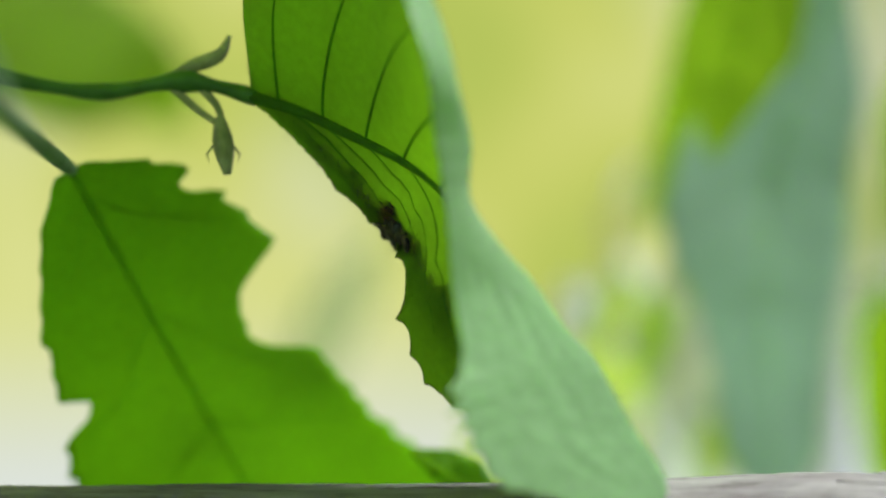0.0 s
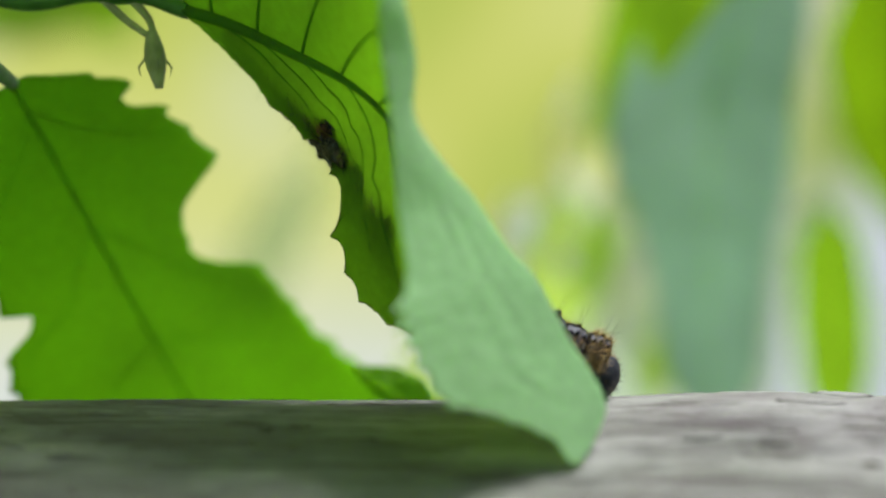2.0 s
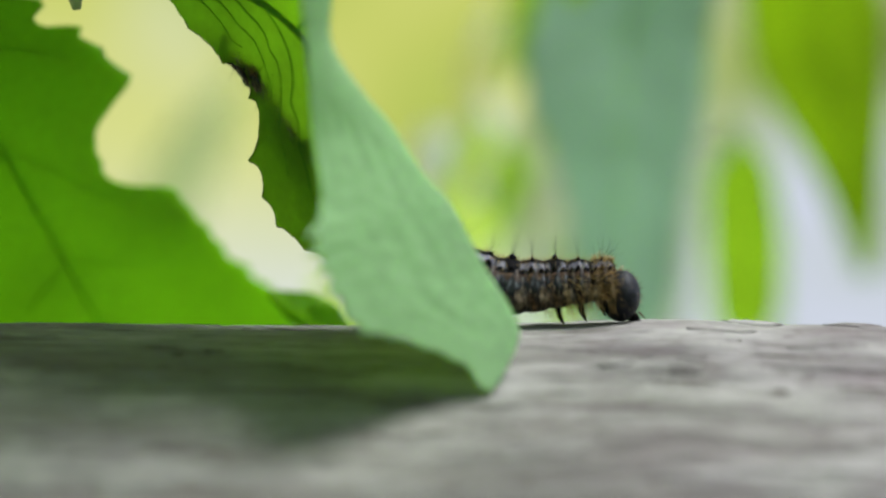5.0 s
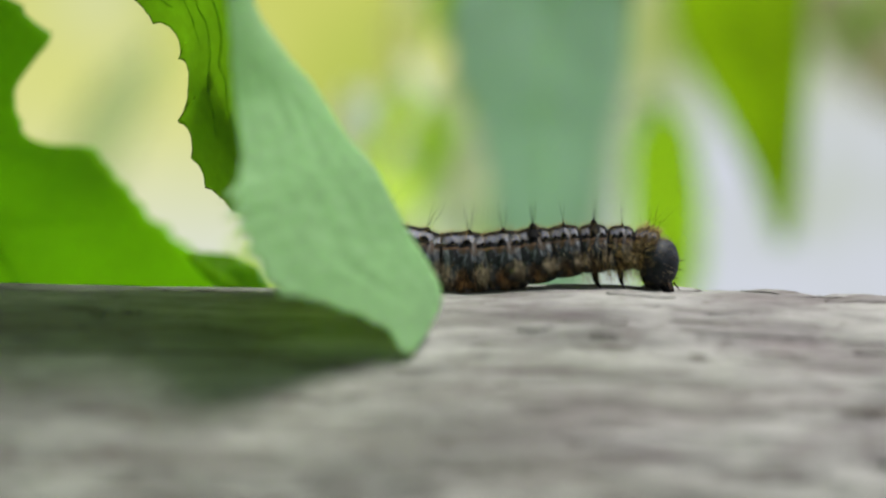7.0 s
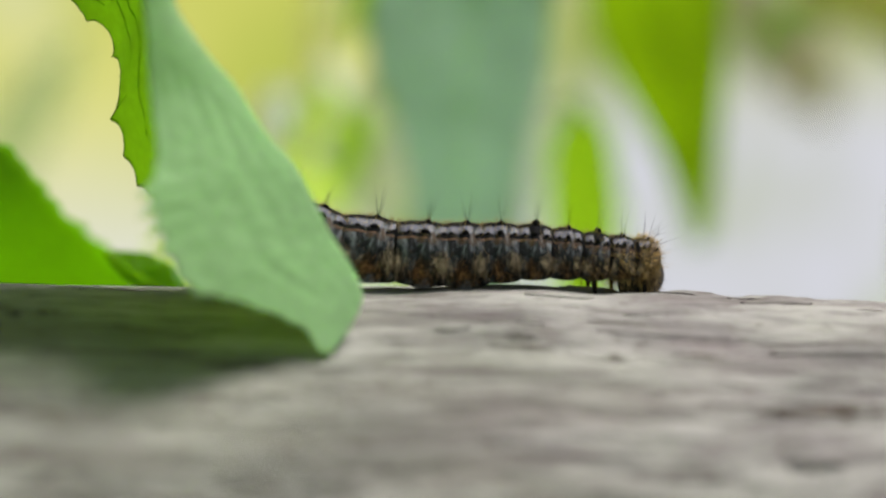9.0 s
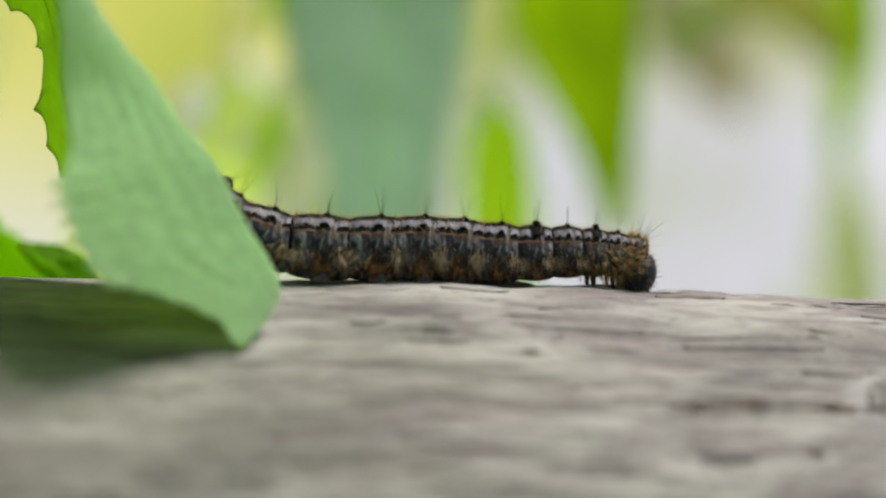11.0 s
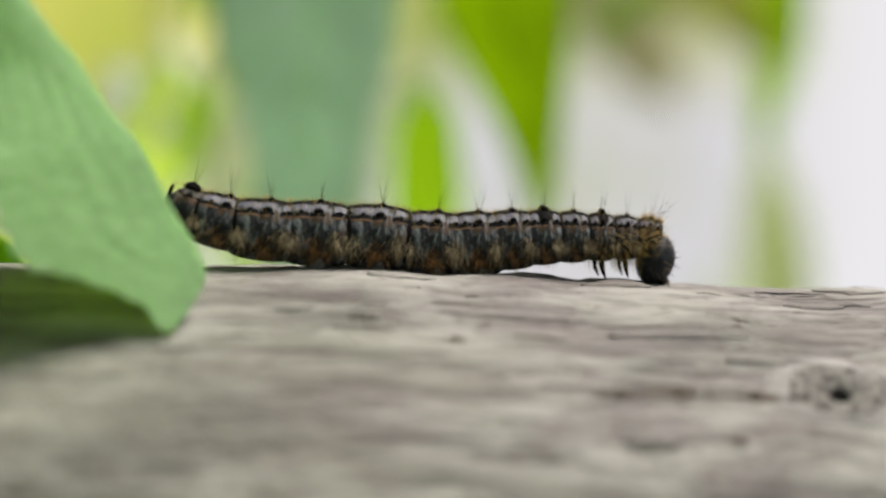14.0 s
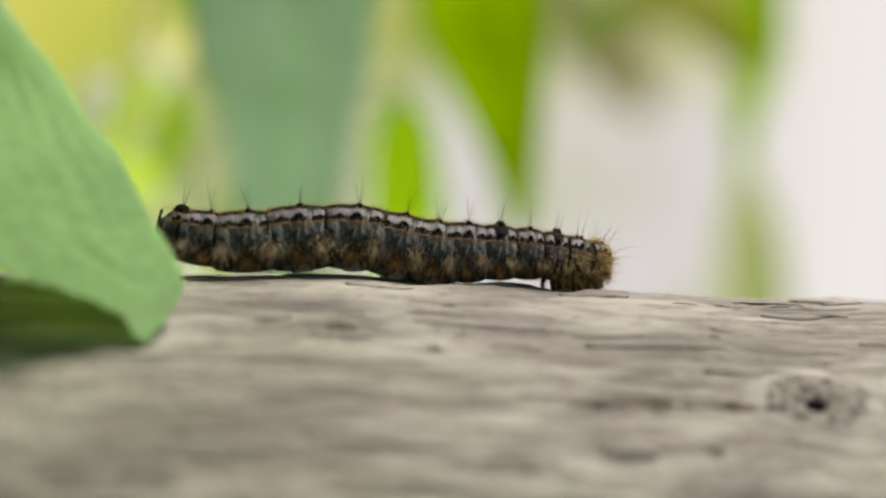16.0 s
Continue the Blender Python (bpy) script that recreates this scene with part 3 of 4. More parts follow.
def build_folded_leaf():
    leaf = empty("folded_leaf", mm(*LEAF_RIB[0][1]))
    base = leaf.location.copy()

    def at(s, w):
        return folded_leaf_at(s, w) - base

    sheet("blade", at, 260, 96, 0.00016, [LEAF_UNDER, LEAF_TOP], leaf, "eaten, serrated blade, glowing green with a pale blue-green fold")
    bm = bmesh.new()
    pts = [at(i / 40, 0.3) + Vector((0, -0.0002, 0)) for i in range(38)]
    tube(bm, pts, [0.00062 * (1 - 0.75 * i / 37) for i in range(38)])
    part("midrib", bm, VEIN, leaf, "thick dark green midrib")
    for k in range(6):
        s0 = 0.07 + 0.105 * k
        bm = bmesh.new()
        line = []
        for i in range(15):
            u = i / 14
            line.append(at(min(0.99, s0 + 0.10 * u ** 1.3), 0.3 + 0.33 * u) + Vector((0, -0.00012, 0)))
        tube(bm, line, [0.00016 * (1 - 0.6 * i / 14) for i in range(15)], 5)
        part("side_vein", bm, SIDE_VEIN, leaf)
    for k in range(5):
        bm = bmesh.new()
        line = [at(min(0.98, 0.03 + 0.12 * k + 0.36 * i / 14), 0.3 - 0.215 * (i / 14) ** 0.9) + Vector((0, -0.00006, 0)) for i in range(15)]
        tube(bm, line, [0.00011 * (1 - 0.5 * i / 14) for i in range(15)], 5)
        part("side_vein", bm, SIDE_VEIN, leaf)
    bm = bmesh.new()
    tube(bm, [at(0.22 + 0.62 * i / 160, 0.0) for i in range(161)], [0.000075 + 0.00005 * abs(noise.noise(Vector((i * 0.3, 0, 0)))) for i in range(161)], 5)
    part("bitten_edge", bm, BITTEN, leaf, "thin dried brown edge")
    # the stalk and the shrivelled flower at its joint
    bm = bmesh.new()
    stalk = ((0.0, (-67.3, 172.0, 40.5)), (0.2, (-57.9, 173.0, 38.2)), (0.4, (-51.9, 173.0, 37.4)), (0.6, (-45.2, 172.0, 37.9)), (0.8, (-41.5, 172.0, 37.3)), (1.0, (-37.4, 172.0, 36.0)))
    pts = [mm(*spline(stalk, i / 30)) - base for i in range(31)]
    tube(bm, pts, [0.00075 + 0.00012 * math.sin(i * 0.7) + 0.00025 * math.exp(-((i - 19) / 2.5) ** 2) for i in range(31)], 10)
    part("leaf_stalk", bm, STEM, leaf, "smooth green leaf stalk")
    bm = bmesh.new()
    pts = [mm(*spline(((0.0, (-46.2, 172.0, 38.1)), (0.333, (-43.6, 172.0, 39.2)), (0.667, (-40.9, 172.0, 40.1)), (1.0, (-39.8, 172.0, 41.9))), i / 12)) - base for i in range(13)]
    tube(bm, pts, [0.0001 + 0.0006 * math.sin(math.pi * (i + 0.6) / 13.5) ** 1.2 for i in range(13)], 8)
    part("bract", bm, DRY, leaf, "pointed greenish bract")
    for k, name in ((0, "flower_stalk"), (1, "flower_stalk")):
        bm = bmesh.new()
        pts = [mm(*spline((((0.0, (-45.5, 172.0, 37.4)), (0.5, (-43.1, 172.0, 35.2)), (1.0, (-41.0, 171.0, 33.7))), ((0.0, (-42.8, 172.0, 37.3)), (0.5, (-41.2, 172.0, 35.4)), (1.0, (-40.4, 171.0, 33.4))))[k], i / 12)) - base for i in range(13)]
        tube(bm, pts, [0.00042 - 0.00012 * i / 12 for i in range(13)], 7)
        part(name, bm, DRY, leaf)
    bm = bmesh.new()
    top, end = mm(*(-40.7, 171.0, 34.2)) - base, mm(*(-40.1, 171.0, 28.9)) - base
    pts = [top.lerp(end, i / 12) for i in range(13)]
    tube(bm, pts, [0.0003 + 0.0007 * math.sin(math.pi * (0.12 + 0.8 * i / 12)) ** 1.5 for i in range(13)], 10)
    part("dry_flower", bm, DRY, leaf, "shrivelled grey-green flower head")
    for k in range(4):
        bm = bmesh.new()
        th = k * 1.57 + 0.4
        r0 = top.lerp(end, 0.45) + Vector((math.cos(th), math.sin(th), 0)) * 0.0007
        bristle(bm, r0, r0 + Vector((math.cos(th) * 0.0006, math.sin(th) * 0.0006, -0.0020)), 0.00016, Vector((math.cos(th), math.sin(th), 0)) * 0.0005)
        part("sepal", bm, DRY, leaf)
    return tagged(leaf, "folded eaten green leaf hanging on the wooden rail", "leaf")


folded_leaf = build_folded_leaf()


# ---------------------------------------------------------------- leaves behind
def simple_leaf(name, rib, widths, mats, label, face=(0.0, -1.0, 0.25), bites=(), teeth=(26, 0.8), cup=0.12, veins=7, group="", stalk=None, thick=0.2, vein=None):
    """A leaf on a rib curve [(s, point)]; widths: (s, to one side, to the other) in mm."""
    leaf = empty(name, mm(*rib[0][1]))
    base = leaf.location.copy()
    face = Vector(face).normalized()
    ws = [r[0] for r in widths]
    vein = vein or SOFT_VEIN

    def at(s, w):
        p = spline(rib, s)
        d = (spline(rib, min(1, s + 0.02)) - spline(rib, max(0, s - 0.02))).normalized()
        across = d.cross(face).normalized()
        v = 2 * w - 1
        half = float(np.interp(s, ws, [r[1 if v < 0 else 2] for r in widths]))
        edge = half + saw(s, teeth[0], teeth[1], 0.2 if v < 0 else 0.6) * min(1.0, half / 4)
        for c, r, depth, side in bites:
            if side * v > 0:
                edge -= depth * math.exp(-((s - c) / r) ** 4)
        edge = max(edge, 0.02)
        wave = 0.5 * noise.noise(Vector((s * 5, v * 1.5, len(name) * 0.37)))
        return (p + across * (v * edge) - face * (cup * edge * v * v - wave)) * 0.001 - base

    sheet("blade", at, 90, 24, thick * 0.001, mats, leaf)
    bm = bmesh.new()
    tube(bm, [at(i / 30, 0.5) + face * 0.0002 for i in range(30)], [0.00032 * (1 - 0.8 * i / 29) for i in range(30)], 7)
    part("midrib", bm, vein, leaf)
    for k in range(veins):
        for side in (-1, 1):
            bm = bmesh.new()
            s0 = 0.05 + 0.82 * k / veins
            tube(bm, [at(min(0.99, s0 + 0.13 * i / 10), 0.5 + side * 0.44 * i / 10) + face * 0.0001 for i in range(11)], [0.00009 * (1 - 0.6 * i / 10) for i in range(11)], 5)
            part("side_vein", bm, vein, leaf)
    if stalk:
        bm = bmesh.new()
        pts = [mm(*spline(stalk, i / 16)) - base for i in range(17)]
        tube(bm, pts, [0.0010 - 0.0003 * i / 16 for i in range(17)], 8)
        part("leaf_stalk", bm, GREY_STEM, leaf)
    return tagged(leaf, label, "leaf", group)


green_leaf = simple_leaf("green_leaf", ((0.0, (-55.5, 177.0, 30.4)), (0.2, (-51.6, 184.0, 19.7)), (0.4, (-47.6, 192.0, 8.3)), (0.6, (-44.1, 199.0, -1.5)), (0.8, (-40.6, 217.0, -15.8)), (1.0, (-36.0, 236.0, -32.2))), ((0, 1.7, 1.7), (0.06, 9.1, 5.3), (0.2, 13.2, 10.2), (0.245, 14.0, 10.5), (0.33, 13.0, 13.0), (0.43, 13.3, 14.7), (0.6, 15.2, 15.8), (0.74, 19.4, 14.9), (0.82, 16.6, 11.1), (0.92, 8.3, 5.5), (1, 0.3, 0.3)), [LEAF_BACK, LEAF_BACK], "broad serrated green leaf with eaten margin, lit from behind", bites=((0.335, 0.065, 5.4, -1), (0.27, 0.02, 1.6, -1), (0.10, 0.02, 1.8, -1), (0.33, 0.025, 3.4, 1)), teeth=(20, 1.2), face=(0.1, -1.0, 0.3), vein=SOFT_VEIN, veins=4, stalk=((0, (-38.6, 104.0, 29.7)), (0.333, (-44.1, 126.0, 29.7)), (0.667, (-50.2, 152.0, 30.1)), (1.0, (-55.5, 177.0, 30.4))))
blue_leaf = simple_leaf("garden_leaf", ((0.0, (29.0, 296.0, 69.8)), (0.2, (22.7, 292.0, 52.1)), (0.4, (16.9, 288.0, 36.5)), (0.6, (15.1, 284.0, 22.9)), (0.8, (14.7, 280.0, 8.0)), (1.0, (14.7, 274.0, -14.6))), ((0, 0.8, 0.8), (0.2, 9.2, 10.1), (0.4, 11.7, 14.1), (0.5, 12.3, 15.1), (0.6, 11.7, 13.6), (0.7, 9.7, 9.4), (0.8, 8.2, 7.7), (0.9, 6.9, 6.9), (1, 0.8, 0.8)), [LEAF_BLUE, LEAF_BLUE], "large dull blue-green leaf hanging tip down", teeth=(20, 0.5), face=(0.15, -1.0, 0.6), cup=0.03, group="leaves behind the rail")
olive_leaf = simple_leaf("garden_leaf", ((0, (43.9, 318.0, 63.3)), (0.2, (46.5, 324.4, 50.1)), (0.4, (50.0, 330.8, 37.3)), (0.6, (54.7, 337.2, 25.0)), (0.8, (59.0, 343.6, 12.0)), (1, (62.5, 350.0, -4.6))), ((0, 0.5, 0.5), (0.2, 12.8, 9.8), (0.42, 14.3, 10.6), (0.6, 10.6, 8.4), (0.8, 5.5, 5.1), (1, 1.4, 1.4)), [LEAF_OLIVE, LEAF_OLIVE], "olive-green leaf curving down to its tip, lit through", teeth=(20, 0.5), group="leaves behind the rail")
lime_leaf = simple_leaf("garden_leaf", ((0.0, (38.0, 340.0, 21.0)), (0.25, (39.5, 348.0, 13.0)), (0.5, (41.1, 357.0, 2.5)), (0.75, (42.5, 366.0, -8.5)), (1.0, (44.5, 380.0, -27.4))), ((0, 0.8, 0.8), (0.2, 6.0, 5.4), (0.5, 7.6, 6.8), (0.8, 7.2, 6.4), (1, 0.5, 0.5)), [LEAF_LIME, LEAF_LIME], "narrow yellow-green leaf standing upright", teeth=(14, 0.3), veins=5, group="leaves behind the rail")
lime_leaf_b = simple_leaf("garden_leaf", ((0.0, (-2.6, 365.0, 21.6)), (0.25, (-1.5, 376.0, 10.8)), (0.5, (1.8, 387.0, -0.6)), (0.75, (3.1, 398.0, -12.7)), (1.0, (4.4, 414.0, -33.4))), ((0, 0.7, 0.7), (0.25, 6.2, 5.6), (0.5, 10.1, 7.8), (0.8, 10.1, 6.7), (1, 0.6, 0.6)), [LEAF_LIME, LEAF_LIME], "yellow-green leaf standing low behind the rail", teeth=(14, 0.4), veins=5, group="leaves behind the rail")
top_leaf = simple_leaf("garden_leaf", ((0, (15.6, 255.0, 75.1)), (0.25, (14.0, 256.8, 65.0)), (0.5, (12.1, 258.5, 54.7)), (0.75, (9.8, 260.2, 46.7)), (1, (7.4, 262.0, 37.0))), ((0, 0.4, 0.4), (0.3, 7.6, 7.2), (0.55, 8.0, 7.2), (0.8, 4.7, 4.7), (1, 0.5, 0.5)), [LEAF_LIME, LEAF_LIME], "bright green leaf over the blue-green one", teeth=(14, 0.4), veins=5, group="leaves behind the rail")
corner_leaf = simple_leaf("garden_leaf", ((0.0, (-161.4, 360.0, 97.8)), (0.25, (-143.7, 380.0, 86.9)), (0.5, (-128.0, 398.0, 80.7)), (0.75, (-113.3, 412.0, 74.6)), (1.0, (-105.6, 426.0, 63.2))), ((0, 3.1, 3.1), (0.3, 19.9, 19.9), (0.6, 17.6, 17.6), (0.85, 7.7, 7.7), (1, 0.4, 0.4)), [LEAF_LIME, LEAF_LIME], "green leaf behind the leaf stalk", teeth=(14, 0.6), veins=5, group="leaves behind the rail")
right_leaf = simple_leaf("garden_leaf", ((0, (123.4, 430.0, 71.3)), (0.2, (130.9, 438.0, 57.0)), (0.4, (135.8, 446.0, 43.2)), (0.6, (136.7, 454.0, 28.7)), (0.8, (137.3, 462.0, 16.5)), (1, (138.6, 470.0, 6.6))), ((0, 0.7, 0.7), (0.25, 6.6, 6.0), (0.5, 6.9, 5.3), (0.75, 3.7, 3.3), (1, 0.5, 0.5)), [LEAF_OLIVE, LEAF_OLIVE], "narrow olive leaf hanging against the bright sky", teeth=(14, 0.3), veins=5, group="leaves behind the rail")
high_leaf = simple_leaf("garden_leaf", ((0, (89.5, 430.0, 66.3)), (0.25, (102.7, 435.0, 57.1)), (0.5, (116.2, 440.0, 48.9)), (0.75, (127.4, 445.0, 40.3)), (1, (136.1, 450.0, 30.0))), ((0, 0.6, 0.6), (0.3, 11.7, 9.7), (0.6, 10.4, 7.1), (0.85, 5.2, 3.9), (1, 0.5, 0.5)), [LEAF_STRAW, LEAF_STRAW], "straw-yellow leaf high against the bright sky", teeth=(14, 0.3), veins=5, group="leaves behind the rail")
pale_leaf = simple_leaf("garden_leaf", ((0.0, (42.4, 360.0, 23.0)), (0.2, (35.9, 364.0, 18.9)), (0.4, (32.8, 370.0, 10.9)), (0.6, (30.8, 376.0, 0.9)), (0.8, (29.8, 382.0, -11.7)), (1.0, (29.5, 390.0, -28.4))), ((0, 0.4, 0.4), (0.25, 2.4, 2.2), (0.5, 3.3, 2.8), (0.8, 3.3, 3.3), (1, 0.5, 0.5)), [LEAF_SUN_WHITE, LEAF_SUN_WHITE], "narrow arching leaf, bright sunlight put into its near-white skin", teeth=(10, 0.2), veins=4, group="leaves behind the rail")
arched_leaf = simple_leaf("garden_leaf", ((0.0, (91.4, 455.0, 31.2)), (0.25, (97.2, 458.0, 42.4)), (0.5, (109.1, 462.0, 48.6)), (0.75, (123.1, 466.0, 45.2)), (1.0, (134.0, 470.0, 34.5))), ((0, 0.7, 0.7), (0.3, 3.5, 4.1), (0.6, 3.8, 4.1), (0.85, 2.7, 2.7), (1, 0.4, 0.4)), [LEAF_OLIVE, LEAF_LIME], "narrow arching yellow-green leaf against the bright sky", teeth=(12, 0.3), veins=4, group="leaves behind the rail")
mint_leaf = simple_leaf("garden_leaf", ((0, (155.9, 520.0, 13.4)), (0.25, (158.5, 530.0, 0.6)), (0.5, (163.7, 540.0, -14.4)), (0.75, (169.9, 550.0, -31.6)), (1, (176.4, 560.0, -52.9))), ((0, 0.8, 0.8), (0.25, 6.4, 5.6), (0.5, 11.1, 9.5), (0.8, 11.1, 9.5), (1, 0.8, 0.8)), [LEAF_MINT, LEAF_MINT], "pale green leaf standing far behind the rail", teeth=(14, 0.4), veins=5, group="leaves behind the rail")
edge_leaf = simple_leaf("garden_leaf", ((0, (13.0, 325.0, 84.9)), (0.25, (9.4, 330.0, 71.5)), (0.5, (5.1, 335.0, 56.8)), (0.75, (1.2, 340.0, 43.6)), (1, (-2.3, 345.0, 28.9))), ((0, 0.4, 0.4), (0.3, 4.9, 3.9), (0.6, 4.4, 3.5), (0.85, 2.2, 2.0), (1, 0.3, 0.3)), [LEAF_LIME, LEAF_LIME], "narrow yellow-green leaf beside the blue-green one", teeth=(14, 0.3), veins=5, group="leaves behind the rail")
dusk_leaf = simple_leaf("garden_leaf", ((0, (96.5, 560.0, 73.7)), (0.25, (112.4, 570.0, 58.4)), (0.5, (127.1, 580.0, 45.8)), (0.75, (138.6, 590.0, 34.3)), (1, (147.7, 600.0, 22.3))), ((0, 0.9, 0.9), (0.3, 13.7, 12.0), (0.6, 16.2, 12.0), (0.85, 8.5, 7.7), (1, 0.9, 0.9)), [LEAF_DRY, LEAF_DRY], "dry beige leaf far behind the rail", teeth=(14, 0.4), veins=5, group="leaves behind the rail")
dull_leaf = simple_leaf("garden_leaf", ((0, (-81.5, 560.0, 45.0)), (0.25, (-91.9, 570.0, 32.3)), (0.5, (-102.6, 580.0, 19.0)), (0.75, (-112.0, 590.0, 1.8)), (1, (-118.1, 600.0, -19.8))), ((0, 0.9, 0.9), (0.25, 8.5, 7.7), (0.5, 11.1, 10.2), (0.8, 7.7, 7.7), (1, 0.9, 0.9)), [LEAF_MINT, LEAF_MINT], "dull pale green leaf far behind the rail", teeth=(14, 0.4), veins=5, group="leaves behind the rail")
low_leaf = simple_leaf("garden_leaf", ((0.0, (-25.6, 193.0, 2.2)), (0.25, (-23.3, 193.0, 0.5)), (0.5, (-21.1, 193.0, -1.0)), (0.75, (-18.8, 196.0, -3.3)), (1.0, (-16.9, 200.0, -5.7))), ((0, 0.3, 0.3), (0.3, 2.3, 1.2), (0.6, 2.9, 1.2), (0.85, 1.7, 0.8), (1, 0.2, 0.2)), [LEAF_BACK, LEAF_BACK], "small dark green leaf tip against the rail", teeth=(10, 0.3), veins=3, group="leaves behind the rail")


def sprig(centre, spread, count, size, mats, seed, label):
    """A loose spray of small leaves, too many to count, each a cupped and pointed blade."""
    rnd = random.Random(seed)
    bm = bmesh.new()
    for k in range(count):
        mid = mm(*centre) + mm(rnd.gauss(0, spread[0]), rnd.gauss(0, spread[1]), rnd.gauss(0, spread[2]))
        turn = pose(0, 0, 0, rnd.uniform(-35, 35), rnd.uniform(-30, 30) + 180 * (rnd.random() < 0.7), rnd.uniform(-50, 50))
        long = size * rnd.uniform(0.6, 1.5)
        wide = long * rnd.uniform(0.16, 0.30)
        mat = rnd.randrange(len(mats))
        rows = []
        for i in range(7):
            u = i / 6
            w = wide * (math.sin(math.pi * (0.03 + 0.94 * u ** 0.8)) ** 0.8)
            rows.append([bm.verts.new(mid + turn @ mm(v * w, -0.25 * abs(v) * w + 0.1 * long * u * u, (u - 0.5) * long)) for v in (-1, 0, 1)])
        for r0, r1 in zip(rows, rows[1:]):
            for j in range(2):
                bm.faces.new((r0[j], r0[j + 1], r1[j + 1], r1[j])).material_index = mat
    ob = finish("small_leaves", bm, mats)
    return tagged(ob, label, "leaves", kind="stuff")


sprig((-8.3, 380.0, 1.2), (11, 25, 13), 60, 13, [LEAF_LIME, LEAF_SUN_WHITE, LEAF_MINT], 3, "small pale and yellow-green leaves behind the rail")
sprig((-8.7, 400.0, 4.6), (12, 25, 14), 55, 14, [LEAF_LIME, LEAF_SUN_WHITE, LEAF_STRAW], 4, "small yellow-green leaves behind the rail")

# unseen leaves added over the rail on the stalk's side, to shade it
for rib, half in ((((0.0, (-118, 170, 80)), (0.5, (-66, 168, 84)), (1.0, (8, 170, 78))), 34), (((0.0, (-126, 108, 78)), (0.5, (-82, 107, 80)), (1.0, (-28, 106, 74))), 22), (((0.0, (-130, 236, 78)), (0.5, (-92, 232, 80)), (1.0, (-36, 226, 72))), 24),
                  (((0.0, (-164, 177, 56)), (0.5, (-132, 178, 58)), (1.0, (-94, 178, 54))), 24)):
    simple_leaf("overhanging_leaf", rib, ((0, 1, 1), (0.10, half * 0.85, half * 0.85), (0.4, half, half), (0.88, half * 0.8, half * 0.8), (1, 0.3, 0.3)), [LEAF_LIME, LEAF_LIME], "broad green leaf added out of view above the rail to shade it", face=(0.0, -0.25, 1.0), teeth=(24, 1.0), group="leaves above the rail")

# ---------------------------------------------------------------- the caterpillar
SEG, N_SEG = 3.5, 13
SEG_SIZE = (0.74, 0.88, 0.97, 0.98, 0.98, 0.98, 0.98, 0.98, 0.96, 0.92, 0.87, 0.81, 0.75)


# lengths of the segments, tail to neck, as shares of SEG; the places of their middles
SEG_LONG = (0.8, 1.25, 1.42, 1.45, 1.4, 1.3, 1.15, 1.0, 0.85, 0.72, 0.62, 0.55, 0.54)
BELLY = (1.0, 0.85, 0.9, 1.0, 1.0, 1.0, 1.0, 0.85, 0.74, 0.7, 0.68, 0.68, 0.72)
SEG_MID = [sum(SEG_LONG[:k]) + SEG_LONG[k] / 2 - 0.15 for k in range(N_SEG)]


def ring_radius(u):
    return 0.81 + 0.19 * max(0.0, math.sin(math.pi * u)) ** 0.5


def seg_point(u, th, grow=0.0, scale=1.0):
    """A segment's skin: u 0 to 1 along x, th from the back's middle; millimetres."""
    r = ring_radius(u) * scale
    fold = 0.06 * math.sin(u * math.pi * 8 + 0.8) * abs(math.sin(th)) - (0.26 * math.exp(-((u - 0.36) / 0.05) ** 2) + 0.24 * math.exp(-((u - 0.70 + 0.08 * th * th) / 0.05) ** 2)) * abs(math.sin(th))
    flat = 0.2 * max(0.0, -math.cos(th))
    lobe = 0.22 * math.exp(-((abs((th + math.pi) % (2 * math.pi) - math.pi) - 1.75) / 0.3) ** 2) * math.sin(math.pi * u * 2.0) ** 2
    return Vector(((u - 0.5) * SEG * 1.22, math.sin(th) * (2.6 * r + fold + grow + lobe), math.cos(th) * (3.08 * r - flat + fold + grow + lobe)))


def patch(bm, u0, u1, a0, a1, grow, scale, nu=8, na=4, wob=0.0, seed=0.0):
    rows = []
    for i in range(nu + 1):
        u = u0 + (u1 - u0) * i / nu
        e = 0.12 * wob * noise.noise(Vector((u * 7, seed, 0)))
        pinch = math.sin(math.pi * min(0.95, max(0.05, i / nu))) ** 0.14 if wob else 1.0
        mid = (a0 + a1) / 2 + e
        rows.append([bm.verts.new(seg_point(u, mid + (a0 - mid) * pinch + (a1 - a0) * pinch * j / na, grow * (0.4 + 0.6 * pinch), scale) * 0.001) for j in range(na + 1)])
    for r0, r1 in zip(rows, rows[1:]):
        for j in range(na):
            bm.faces.new((r0[j], r1[j], r1[j + 1], r0[j + 1]))


